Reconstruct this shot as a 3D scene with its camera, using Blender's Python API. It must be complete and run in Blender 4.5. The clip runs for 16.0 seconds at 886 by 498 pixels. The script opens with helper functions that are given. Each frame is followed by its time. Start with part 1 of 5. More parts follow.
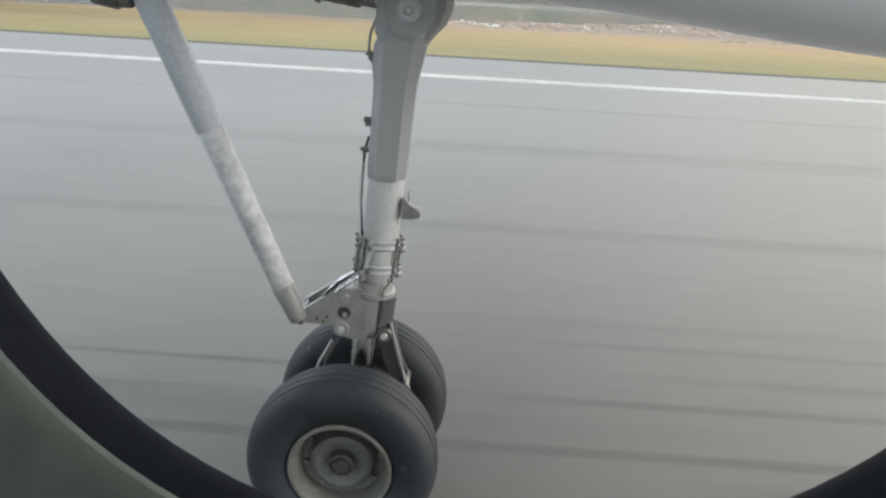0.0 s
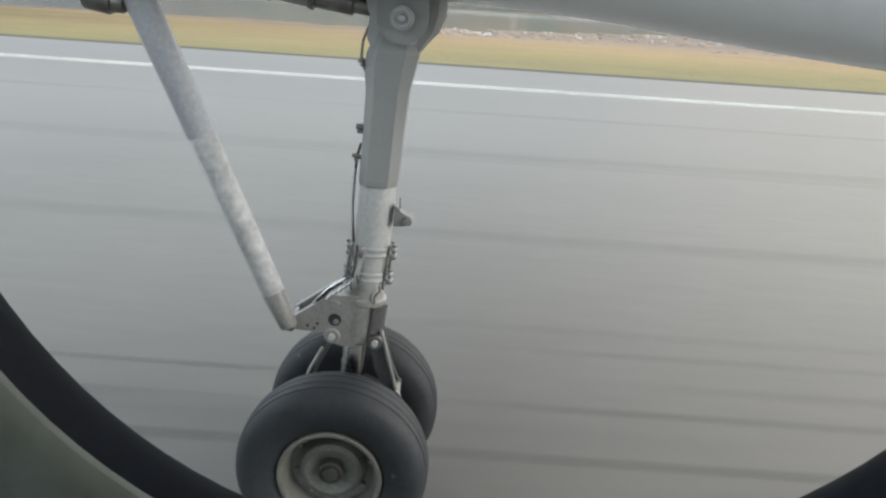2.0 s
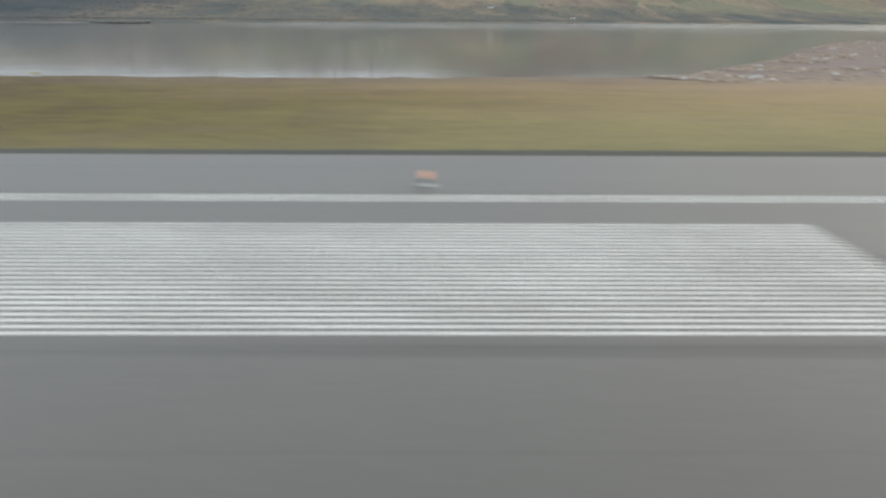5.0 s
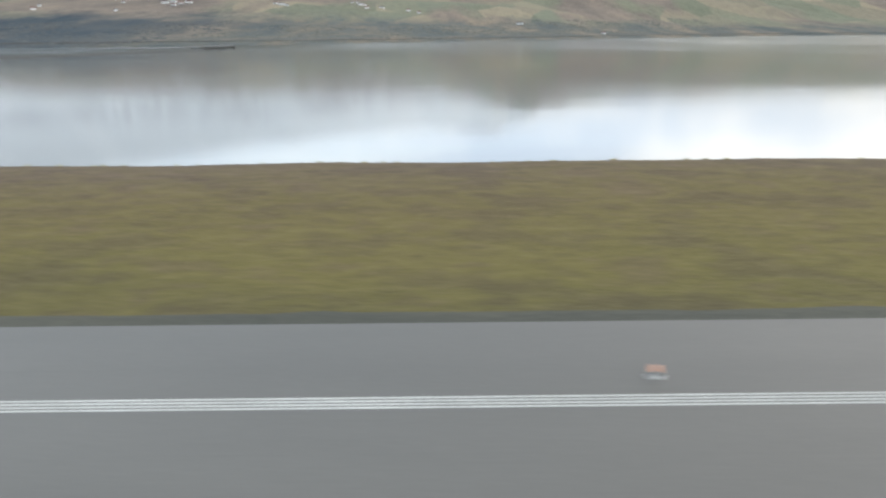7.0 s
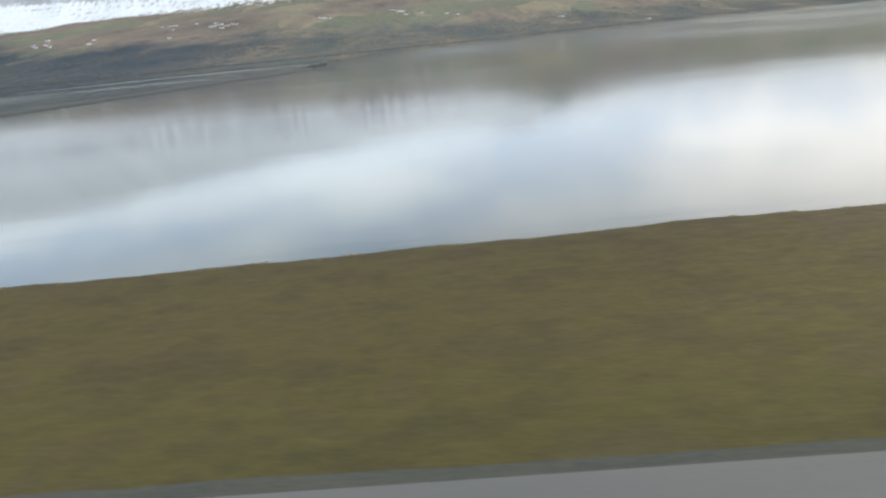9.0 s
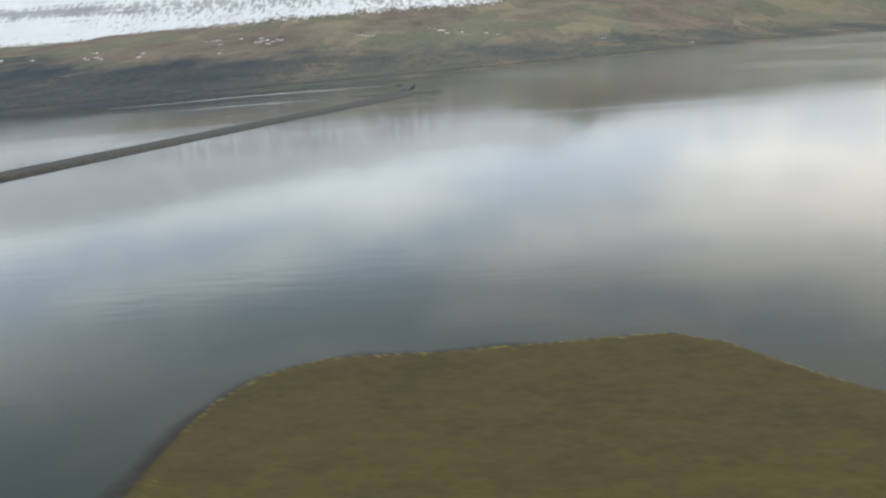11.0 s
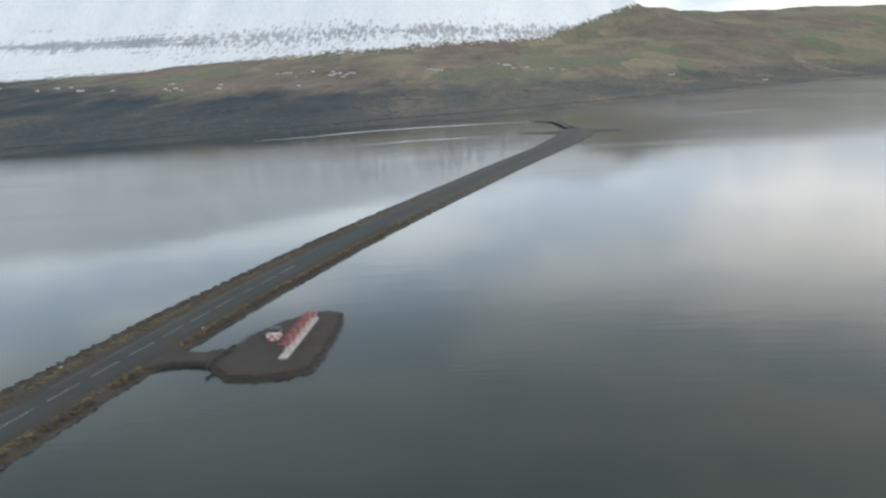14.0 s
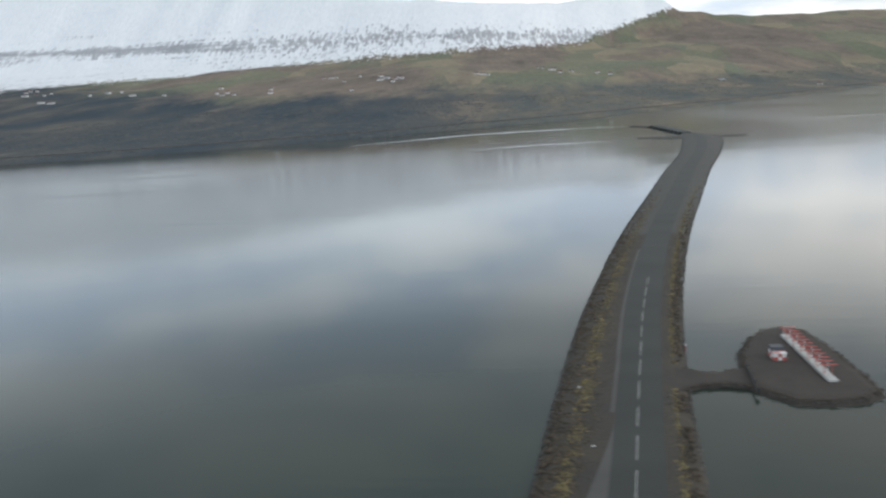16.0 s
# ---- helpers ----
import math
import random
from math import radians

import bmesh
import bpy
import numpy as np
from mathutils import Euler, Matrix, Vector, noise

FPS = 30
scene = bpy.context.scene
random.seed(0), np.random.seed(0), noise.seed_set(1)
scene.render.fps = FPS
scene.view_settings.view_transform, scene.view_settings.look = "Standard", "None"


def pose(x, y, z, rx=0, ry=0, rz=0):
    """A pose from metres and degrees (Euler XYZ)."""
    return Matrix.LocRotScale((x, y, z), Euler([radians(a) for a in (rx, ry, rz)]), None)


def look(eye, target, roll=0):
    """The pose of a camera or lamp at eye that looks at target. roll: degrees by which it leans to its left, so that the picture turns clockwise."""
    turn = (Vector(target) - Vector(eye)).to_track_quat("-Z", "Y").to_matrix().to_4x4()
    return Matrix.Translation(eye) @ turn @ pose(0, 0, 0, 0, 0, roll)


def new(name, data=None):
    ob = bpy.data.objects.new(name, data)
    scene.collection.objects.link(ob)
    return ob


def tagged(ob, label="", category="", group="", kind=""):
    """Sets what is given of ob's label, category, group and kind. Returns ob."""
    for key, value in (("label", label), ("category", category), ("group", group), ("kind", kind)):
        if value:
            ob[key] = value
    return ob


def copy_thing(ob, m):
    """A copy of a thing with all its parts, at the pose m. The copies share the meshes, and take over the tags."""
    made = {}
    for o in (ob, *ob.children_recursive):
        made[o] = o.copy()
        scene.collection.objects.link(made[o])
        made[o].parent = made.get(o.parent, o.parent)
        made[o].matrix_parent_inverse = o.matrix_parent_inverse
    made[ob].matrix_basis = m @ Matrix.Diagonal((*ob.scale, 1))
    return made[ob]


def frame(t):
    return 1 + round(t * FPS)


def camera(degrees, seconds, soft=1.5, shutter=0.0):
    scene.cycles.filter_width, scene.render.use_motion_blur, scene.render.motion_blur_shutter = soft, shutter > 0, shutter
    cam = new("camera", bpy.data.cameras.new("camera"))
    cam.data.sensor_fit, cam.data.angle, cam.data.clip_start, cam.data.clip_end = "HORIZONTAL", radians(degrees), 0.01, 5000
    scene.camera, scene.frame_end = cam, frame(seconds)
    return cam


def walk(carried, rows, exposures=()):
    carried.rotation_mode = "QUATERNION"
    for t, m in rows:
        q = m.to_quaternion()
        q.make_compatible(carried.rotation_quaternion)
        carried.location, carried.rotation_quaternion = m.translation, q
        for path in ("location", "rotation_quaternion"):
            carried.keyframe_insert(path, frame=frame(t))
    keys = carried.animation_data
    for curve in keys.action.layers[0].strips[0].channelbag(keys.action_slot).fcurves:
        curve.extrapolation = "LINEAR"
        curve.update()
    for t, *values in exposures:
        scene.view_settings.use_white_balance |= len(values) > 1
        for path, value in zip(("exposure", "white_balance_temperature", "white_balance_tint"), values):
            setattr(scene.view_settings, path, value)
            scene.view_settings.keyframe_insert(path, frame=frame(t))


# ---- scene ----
# The land is laid out at a little over half of its true size (runway 26 m between its edge lines).
cam = camera(64.4, 16.0, soft=2.4, shutter=0.35)
PATH = [
    (0, look((-24, -1.3, 1.42), (-24.037, 0.584, 0.751), 3.275)),
    (0.5, look((-24, -1.3, 1.42), (-24.016, 0.587, 0.756), 3.511)),
    (1, look((-24, -1.3, 1.42), (-24.002, 0.592, 0.771), 3.781)),
    (1.5, look((-24, -1.3, 1.42), (-24.000, 0.594, 0.779), 3.78)),
    (2, look((-24, -1.3, 1.42), (-24.014, 0.592, 0.772), 3.819)),
    (2.5, look((-24, -1.3, 1.42), (-24.032, 0.587, 0.757), 3.692)),
    (3, look((-24, -1.3, 1.42), (-24.037, 0.585, 0.754), 3.537)),
    (3.3, look((-24, -1.3, 1.42), (-24.037, 0.586, 0.754), 3.45)),
    (3.6, look((-24, -1.3, 1.42), (-24.036, 0.586, 0.756), 3.3)),
    (3.85, look((-24.01, -1.16, 1.43), (-24.043, 0.731, 0.775), 2.9)),
    (4.05, look((-24.2, -0.86, 1.48), (-24.226, 1.033, 0.835), 2.4)),
    (4.2, look((-24.75, -0.78, 1.56), (-24.768, 1.115, 0.92), 1.9)),
    (4.35, look((-26.27, -0.78, 1.74), (-26.279, 1.117, 1.105), 1.4)),
    (4.5, look((-28.8, -0.8, 2.0), (-28.8, 1.099, 1.37), 1.1)),
    (4.7, look((-33.8, -0.9, 2.5), (-33.787, 1.0, 1.875), 0.8)),
    (4.9, look((-40.5, -1.05, 3.1), (-40.474, 0.851, 2.48), 0.5)),
    (5.2, look((-51.6, -1.28, 4.05), (-51.57, 0.622, 3.434), 0.25)),
    (5.5, look((-62.667, -1.5, 4.99), (-62.631, 0.403, 4.376), 0.1)),
    (6, look((-81.489, -1.687, 5.933), (-81.46, 0.222, 5.337), -0.1)),
    (6.5, look((-99.719, -2.042, 7.1), (-99.701, -0.131, 6.512), -0.2)),
    (7, look((-118.9, -2.0, 8.163), (-118.892, -0.086, 7.583), -0.5)),
    (7.5, look((-138.0, -1.774, 9.256), (-138.014, 0.141, 8.681), -2.4)),
    (8, look((-154.9, -2.35, 10.95), (-154.941, -0.437, 10.37), -3.8)),
    (8.5, look((-171.092, -2.415, 12.241), (-171.159, -0.501, 11.665), -4.0)),
    (9, look((-188.151, -2.032, 13.567), (-188.238, -0.119, 12.993), -5.5)),
    (11.5, look((-277.601, -1.347, 27.907), (-277.728, 0.58, 27.390), -4.0)),
    (12, look((-296.6, -0.881, 29.526), (-296.735, 1.049, 29.019), -3.7)),
    (12.5, look((-315.7, -0.41, 31.413), (-315.845, 1.524, 30.926), -3.6)),
    (13, look((-334.85, 0.438, 33.439), (-335.006, 2.377, 32.972), -3.6)),
    (13.5, look((-354.1, 1.287, 35.351), (-354.270, 3.228, 34.903), -3.7)),
    (14, look((-373.65, 2.026, 36.517), (-373.834, 3.969, 36.078), -3.7)),
    (14.5, look((-393.1, 2.73, 37.553), (-393.293, 4.673, 37.12), -3.5)),
    (15, look((-411.9, 3.313, 38.511), (-412.108, 5.256, 38.085), -3.6)),
    (15.5, look((-429.9, 3.208, 39.512), (-430.123, 5.15, 39.09), -3.6)),
    (16, look((-447.604, 2.539, 40.544), (-447.846, 4.479, 40.122), -3.7)),
]
EXPOSURES = [(0.0, 1.40, 6350, 10), (0.6, 1.40, 6350, 10), (1.2, 1.33, 6350, 10), (2.0, 1.35, 6350, 10), (2.6, 1.45, 6350, 10), (3.2, 1.45, 6350, 10), (5.5, 0.6, 6250, 10), (6.0, 0.75, 6120, 10), (7.0, 0.97, 6120, 10), (8.0, 0.92, 6130, 10), (9.0, 0.76, 6130, 10), (11.5, 0.48, 6350, 10), (13.0, 0.42, 6200, 10), (16.0, 0.32, 6100, 10)]
walk(cam, PATH, EXPOSURES)

# ---- world and sun: bright broken overcast, low sun behind cloud in the south (+x) ----
world = bpy.data.worlds.new("sky")
scene.world = world
world.use_nodes = True
wn, wl = world.node_tree.nodes, world.node_tree.links
wn.clear()
w_out = wn.new("ShaderNodeOutputWorld")
w_bg = wn.new("ShaderNodeBackground")
w_sky = wn.new("ShaderNodeTexSky")
w_sky.sky_type, w_sky.sun_disc = "NISHITA", False
SUN_ELEVATION, SUN_TURN = radians(28), radians(104)
w_sky.sun_elevation, w_sky.sun_rotation = SUN_ELEVATION, SUN_TURN
w_tc = wn.new("ShaderNodeTexCoord")
w_map = wn.new("ShaderNodeMapping")
w_map.inputs["Scale"].default_value = (1.0, 1.0, 5.0)
w_n = wn.new("ShaderNodeTexNoise")
w_n.inputs["Scale"].default_value, w_n.inputs["Detail"].default_value, w_n.inputs["Roughness"].default_value = 2.9, 7.0, 0.64
w_r = wn.new("ShaderNodeValToRGB")
w_r.color_ramp.elements.new(0.5)
for e, (at, tone) in zip(w_r.color_ramp.elements, ((0.40, (0.64, 0.75, 0.87, 1)), (0.5, (0.89, 0.955, 0.98, 1)), (0.60, (1.05, 1.10, 1.09, 1)))):
    e.position, e.color = at, tone
w_dot = wn.new("ShaderNodeVectorMath")
w_dot.operation = "DOT_PRODUCT"
w_dot.inputs[1].default_value = (0.86, 0.45, 0.22)
w_warm = wn.new("ShaderNodeMapRange")
w_warm.inputs["From Min"].default_value, w_warm.inputs["From Max"].default_value = 0.35, 0.95
w_mixw = wn.new("ShaderNodeMix")
w_mixw.data_type, w_mixw.blend_type = "RGBA", "MULTIPLY"
w_mixw.inputs[7].default_value = (1.20, 1.04, 0.91, 1)
w_scale = wn.new("ShaderNodeMix")
w_scale.data_type, w_scale.blend_type = "RGBA", "MULTIPLY"
w_scale.inputs[0].default_value, w_scale.inputs[7].default_value = 1.0, (0.1, 0.1, 0.1, 1)
w_add = wn.new("ShaderNodeMix")
w_add.data_type = "RGBA"
w_add.inputs[0].default_value = 0.9
wl.new(w_tc.outputs["Generated"], w_map.inputs["Vector"])
wl.new(w_map.outputs["Vector"], w_n.inputs["Vector"])
wl.new(w_n.outputs["Fac"], w_r.inputs["Fac"])
wl.new(w_tc.outputs["Generated"], w_dot.inputs[0])
wl.new(w_dot.outputs["Value"], w_warm.inputs["Value"])
wl.new(w_warm.outputs["Result"], w_mixw.inputs[0])
wl.new(w_r.outputs["Color"], w_mixw.inputs[6])
wl.new(w_sky.outputs["Color"], w_scale.inputs[6])
wl.new(w_scale.outputs[2], w_add.inputs[6])
wl.new(w_mixw.outputs[2], w_add.inputs[7])
# overcast brighter towards the horizon than overhead
w_sep = wn.new("ShaderNodeSeparateXYZ")
w_el = wn.new("ShaderNodeValToRGB")
w_el.color_ramp.interpolation = "EASE"
for k, (at_z, v) in enumerate(((0.0, 0.43), (0.08, 0.64), (0.15, 0.98), (0.25, 0.95), (0.33, 0.62), (0.43, 0.47), (0.75, 0.37))):
    if k > 1:
        w_el.color_ramp.elements.new(at_z)
    w_el.color_ramp.elements[k].position, w_el.color_ramp.elements[k].color = at_z, (v, v, v, 1)
w_lum = wn.new("ShaderNodeVectorMath")
w_lum.operation = "SCALE"
wl.new(w_tc.outputs["Generated"], w_sep.inputs["Vector"])
wl.new(w_sep.outputs["Z"], w_el.inputs["Fac"])
wl.new(w_add.outputs[2], w_lum.inputs[0])
wl.new(w_el.outputs["Color"], w_lum.inputs["Scale"])
w_side = wn.new("ShaderNodeMapRange")
w_side.interpolation_type = "SMOOTHSTEP"
w_side.inputs["From Min"].default_value, w_side.inputs["From Max"].default_value = -0.8, 0.95
w_side.inputs["To Min"].default_value, w_side.inputs["To Max"].default_value = 0.735, 0.855
w_lum2 = wn.new("ShaderNodeVectorMath")
w_lum2.operation = "SCALE"
w_dot2 = wn.new("ShaderNodeVectorMath")
w_dot2.operation = "DOT_PRODUCT"
w_dot2.inputs[1].default_value = (0.9, -0.1, 0.25)
wl.new(w_tc.outputs["Generated"], w_dot2.inputs[0])
wl.new(w_dot2.outputs["Value"], w_side.inputs["Value"])
wl.new(w_lum.outputs["Vector"], w_lum2.inputs[0])
wl.new(w_side.outputs["Result"], w_lum2.inputs["Scale"])
wl.new(w_lum2.outputs["Vector"], w_bg.inputs["Color"])
w_bg.inputs["Strength"].default_value = 1.76
wl.new(w_bg.outputs["Background"], w_out.inputs["Surface"])

sun_data = bpy.data.lights.new("sun", "SUN")
sun_data.energy, sun_data.angle, sun_data.color = 0.7, radians(25), (1.0, 0.96, 0.9)
sun = new("sun", sun_data)
sun.matrix_world = look((400, -100, 220), (0, 0, 0))

# ---- materials ----
def nodes_of(name):
    m = bpy.data.materials.new(name)
    m.use_nodes = True
    n, l = m.node_tree.nodes, m.node_tree.links
    return m, n, l, n["Principled BSDF"]


def noise_node(n, l, scale, detail=4.0, stretch=(1, 1, 1), space="Object", rough=0.55):
    tc = n.new("ShaderNodeTexCoord")
    mp = n.new("ShaderNodeMapping")
    mp.inputs["Scale"].default_value = stretch
    t = n.new("ShaderNodeTexNoise")
    t.inputs["Scale"].default_value, t.inputs["Detail"].default_value, t.inputs["Roughness"].default_value = scale, detail, rough
    l.new(tc.outputs[space], mp.inputs["Vector"])
    l.new(mp.outputs["Vector"], t.inputs["Vector"])
    return t.outputs["Fac"]


def ramp(n, l, fac, stops):
    r = n.new("ShaderNodeValToRGB")
    while len(r.color_ramp.elements) < len(stops):
        r.color_ramp.elements.new(0.5)
    for e, (p, c) in zip(r.color_ramp.elements, stops):
        e.position, e.color = p, (*c, 1)
    l.new(fac, r.inputs["Fac"])
    return r.outputs["Color"]


def mixed(n, l, fac, a, b, blend="MIX"):
    m = n.new("ShaderNodeMix")
    m.data_type, m.blend_type = "RGBA", blend
    for sock, v in ((m.inputs[0], fac), (m.inputs[6], a), (m.inputs[7], b)):
        if isinstance(v, (int, float)):
            sock.default_value = v
        elif isinstance(v, tuple):
            sock.default_value = (*v, 1)
        else:
            l.new(v, sock)
    return m.outputs[2]


def bump(n, l, bsdf, height, strength, distance):
    b = n.new("ShaderNodeBump")
    b.inputs["Strength"].default_value, b.inputs["Distance"].default_value = strength, distance
    l.new(height, b.inputs["Height"])
    l.new(b.outputs["Normal"], bsdf.inputs["Normal"])


def surface(name, dark, light, rough=0.5, metal=0.0, scale=8.0, stretch=(1, 1, 1), fine=None, relief=0.15, depth=0.004, island=0.0, speck=0.35):
    """Paint, metal, rubber or stone: a broad stain and a fine grain."""
    m, n, l, b = nodes_of(name)
    broad = noise_node(n, l, scale, 5, stretch)
    grain = noise_node(n, l, fine or scale * 9, 3, stretch)
    c = ramp(n, l, broad, [(0.3, dark), (0.7, light)])
    c = mixed(n, l, speck, c, ramp(n, l, grain, [(0.3, tuple(v * 0.72 for v in dark)), (0.7, tuple(min(1, v * 1.12) for v in light))]))
    if island:
        g = n.new("ShaderNodeNewGeometry")
        v = n.new("ShaderNodeMapRange")
        v.inputs["To Min"].default_value, v.inputs["To Max"].default_value = 1 - island, 1 + island
        l.new(g.outputs["Random Per Island"], v.inputs["Value"])
        h = n.new("ShaderNodeHueSaturation")
        l.new(v.outputs["Result"], h.inputs["Value"])
        l.new(c, h.inputs["Color"])
        c = h.outputs["Color"]
    l.new(c, b.inputs["Base Color"])
    rr = n.new("ShaderNodeMapRange")
    rr.inputs["To Min"].default_value, rr.inputs["To Max"].default_value = max(0.05, rough - 0.12), min(1, rough + 0.12)
    l.new(broad, rr.inputs["Value"])
    l.new(rr.outputs["Result"], b.inputs["Roughness"])
    b.inputs["Metallic"].default_value = metal
    bump(n, l, b, grain, relief, depth)
    return m


def tyre_rubber():
    """Dark rubber, a greyer dusty tread, and a few pale scuffs."""
    m = surface("dusty tyre rubber", (0.011, 0.0132, 0.0158), (0.026, 0.031, 0.037), 0.62, 0, 7, fine=60, depth=0.001)
    n, l = m.node_tree.nodes, m.node_tree.links
    b = n["Principled BSDF"]
    base = b.inputs["Base Color"].links[0].from_socket
    dust = ramp(n, l, noise_node(n, l, 3.2, 4), [(0.45, (0, 0, 0)), (0.75, (0.35, 0.35, 0.35))])
    c = mixed(n, l, dust, base, (0.055, 0.06, 0.064))
    scuff = ramp(n, l, noise_node(n, l, 26, 2, rough=0.4), [(0.72, (0, 0, 0)), (0.78, (0.7, 0.7, 0.7))])
    l.new(mixed(n, l, scuff, c, (0.13, 0.13, 0.125)), b.inputs["Base Color"])
    return m


M_GEAR = surface("grey gear paint", (0.44, 0.45, 0.45), (0.54, 0.55, 0.545), 0.45, 0, 9, fine=120, depth=0.001, speck=0.12)
M_GEAR_DARK = surface("worn dark grey gear paint", (0.34, 0.35, 0.34), (0.385, 0.395, 0.385), 0.5, 0, 3, fine=90, depth=0.001, speck=0.1)
M_BRACE = surface("chipped brace paint", (0.36, 0.37, 0.37), (0.66, 0.67, 0.66), 0.5, 0, 20, fine=55, relief=0.4, depth=0.003)
M_GEAR_PALE = surface("pale grey gear paint", (0.48, 0.49, 0.48), (0.58, 0.59, 0.57), 0.42, 0, 6, fine=100, depth=0.001)
M_CAST = surface("worn steel casting", (0.30, 0.30, 0.285), (0.42, 0.42, 0.40), 0.42, 0.35, 14, fine=120, depth=0.001)
M_PISTON = surface("oily piston chrome", (0.16, 0.16, 0.16), (0.26, 0.26, 0.25), 0.25, 1, 12, relief=0.03, depth=0.0005)
M_BLUE = surface("blue grey brace paint", (0.44, 0.47, 0.50), (0.54, 0.57, 0.60), 0.42, 0, 5, fine=90, depth=0.001)
M_CHROME = surface("bright chrome", (0.62, 0.63, 0.64), (0.8, 0.8, 0.8), 0.16, 1, 12, relief=0.03, depth=0.0005)
M_STEEL = surface("oily steel fitting", (0.16, 0.16, 0.15), (0.34, 0.33, 0.31), 0.38, 0.85, 30, depth=0.001)
M_HOSE = surface("black hydraulic hose", (0.02, 0.02, 0.022), (0.05, 0.05, 0.05), 0.5, 0, 30, depth=0.001)
M_HUB = surface("plain dark hub", (0.035, 0.035, 0.032), (0.08, 0.08, 0.07), 0.45, 0.2, 30, depth=0.001)
M_TYRE = tyre_rubber()
M_PATCH_PALE = surface("worn grey fitting paint", (0.22, 0.22, 0.21), (0.33, 0.33, 0.32), 0.5, 0.1, 16, fine=110, depth=0.001)
M_PATCH = surface("dark grey patch", (0.075, 0.076, 0.08), (0.115, 0.116, 0.12), 0.45, 0.2, 14, fine=110, depth=0.001)
M_RIM = surface("grey painted wheel rim", (0.125, 0.125, 0.11), (0.19, 0.19, 0.168), 0.45, 0.1, 12, fine=110, depth=0.001)
M_RIM_DARK = surface("darker wheel dish grey", (0.08, 0.084, 0.076), (0.165, 0.17, 0.15), 0.5, 0.1, 10, fine=110, depth=0.001)
M_SKIN = surface("white aircraft paint", (0.66, 0.68, 0.68), (0.76, 0.77, 0.77), 0.3, 0, 2.5, fine=40, relief=0.04, depth=0.001)
M_SKIN_GREY = surface("pale grey aircraft paint", (0.80, 0.84, 0.85), (0.85, 0.88, 0.89), 0.3, 0, 1.2, fine=18, relief=0.02, depth=0.0005, speck=0.06)
M_GASKET = surface("black window rubber", (0.004, 0.006, 0.012), (0.009, 0.013, 0.022), 0.5, 0, 20, depth=0.001)
M_GASKET.node_tree.nodes["Principled BSDF"].inputs["Specular IOR Level"].default_value = 0.15
M_TRIM = surface("grey green cabin trim", (0.22, 0.245, 0.215), (0.28, 0.31, 0.27), 0.6, 0, 12, depth=0.001)
M_LINE = surface("fresh edge line paint", (0.46, 0.46, 0.43), (0.74, 0.74, 0.70), 0.7, 0, 0.9, (0.3, 1, 1), fine=14, depth=0.002)
M_PAINT = surface("worn runway marking paint", (0.48, 0.48, 0.45), (0.80, 0.80, 0.76), 0.7, 0, 0.9, (0.3, 1, 1), fine=14, depth=0.002)
M_ROADPAINT = surface("worn road marking paint", (0.26, 0.26, 0.25), (0.55, 0.55, 0.53), 0.7, 0, 2, depth=0.002)
M_STONE = surface("dark bank stones", (0.04, 0.038, 0.034), (0.095, 0.088, 0.078), 0.9, 0, 1.2, fine=12, depth=0.03, island=0.35)
M_FRINGE = surface("yellow shore grass", (0.11, 0.092, 0.035), (0.26, 0.215, 0.08), 0.95, 0, 0.25, fine=9, depth=0.03, island=0.3)
M_TUFT = surface("dead yellow grass tufts", (0.06, 0.052, 0.028), (0.215, 0.172, 0.072), 0.95, 0, 0.25, fine=9, depth=0.03, island=0.35)
M_SCRUB = surface("mauve brown scrub", (0.25, 0.205, 0.165), (0.35, 0.28, 0.215), 0.95, 0, 0.25, fine=6, depth=0.03, island=0.08)
M_HEATH = surface("dark brown heather", (0.028, 0.026, 0.020), (0.088, 0.066, 0.044), 0.95, 0, 0.35, fine=9, depth=0.03, island=0.35)
M_WOOD = surface("woods of bare birches and spruce", (0.048, 0.060, 0.066), (0.100, 0.102, 0.098), 0.95, 0, 0.011, fine=0.05, relief=0.02, depth=0.3, island=0.08)
# Paler copy of the woods colour, for the hazier eastern slope.
M_WOOD_HAZE = surface("woods paled for distance haze", (0.078, 0.090, 0.082), (0.16, 0.148, 0.118), 0.95, 0, 0.011, fine=0.05, relief=0.02, depth=0.3, island=0.08)
M_HOUSE = surface("white house walls", (0.60, 0.61, 0.60), (0.76, 0.77, 0.76), 0.7, 0, 0.5, depth=0.003)
M_PLINTH = surface("weathered white concrete", (0.38, 0.38, 0.36), (0.56, 0.56, 0.54), 0.7, 0, 1.2, depth=0.004)
M_WHITE = surface("white painted boards", (0.66, 0.66, 0.64), (0.82, 0.82, 0.8), 0.6, 0, 1.5, depth=0.003)
M_RED = surface("faded red signal paint", (0.40, 0.075, 0.06), (0.52, 0.115, 0.095), 0.5, 0, 3, depth=0.002)
M_ROOF = surface("dark house roof sheets", (0.09, 0.085, 0.085), (0.2, 0.16, 0.15), 0.6, 0, 0.8, depth=0.01)
M_ROOF_RED = surface("rusty red roof sheets", (0.12, 0.06, 0.05), (0.2, 0.09, 0.07), 0.6, 0, 0.8, depth=0.01)
M_BARRIER = surface("dark weathered timber", (0.03, 0.032, 0.03), (0.06, 0.06, 0.055), 0.8, 0, 2, depth=0.004)
M_PANEL = surface("dark roof panel", (0.03, 0.036, 0.045), (0.05, 0.056, 0.066), 0.35, 0, 2, depth=0.002)
M_LAMP = surface("amber lamp glass", (0.80, 0.36, 0.22), (0.92, 0.50, 0.32), 0.25, 0, 10, depth=0.001)
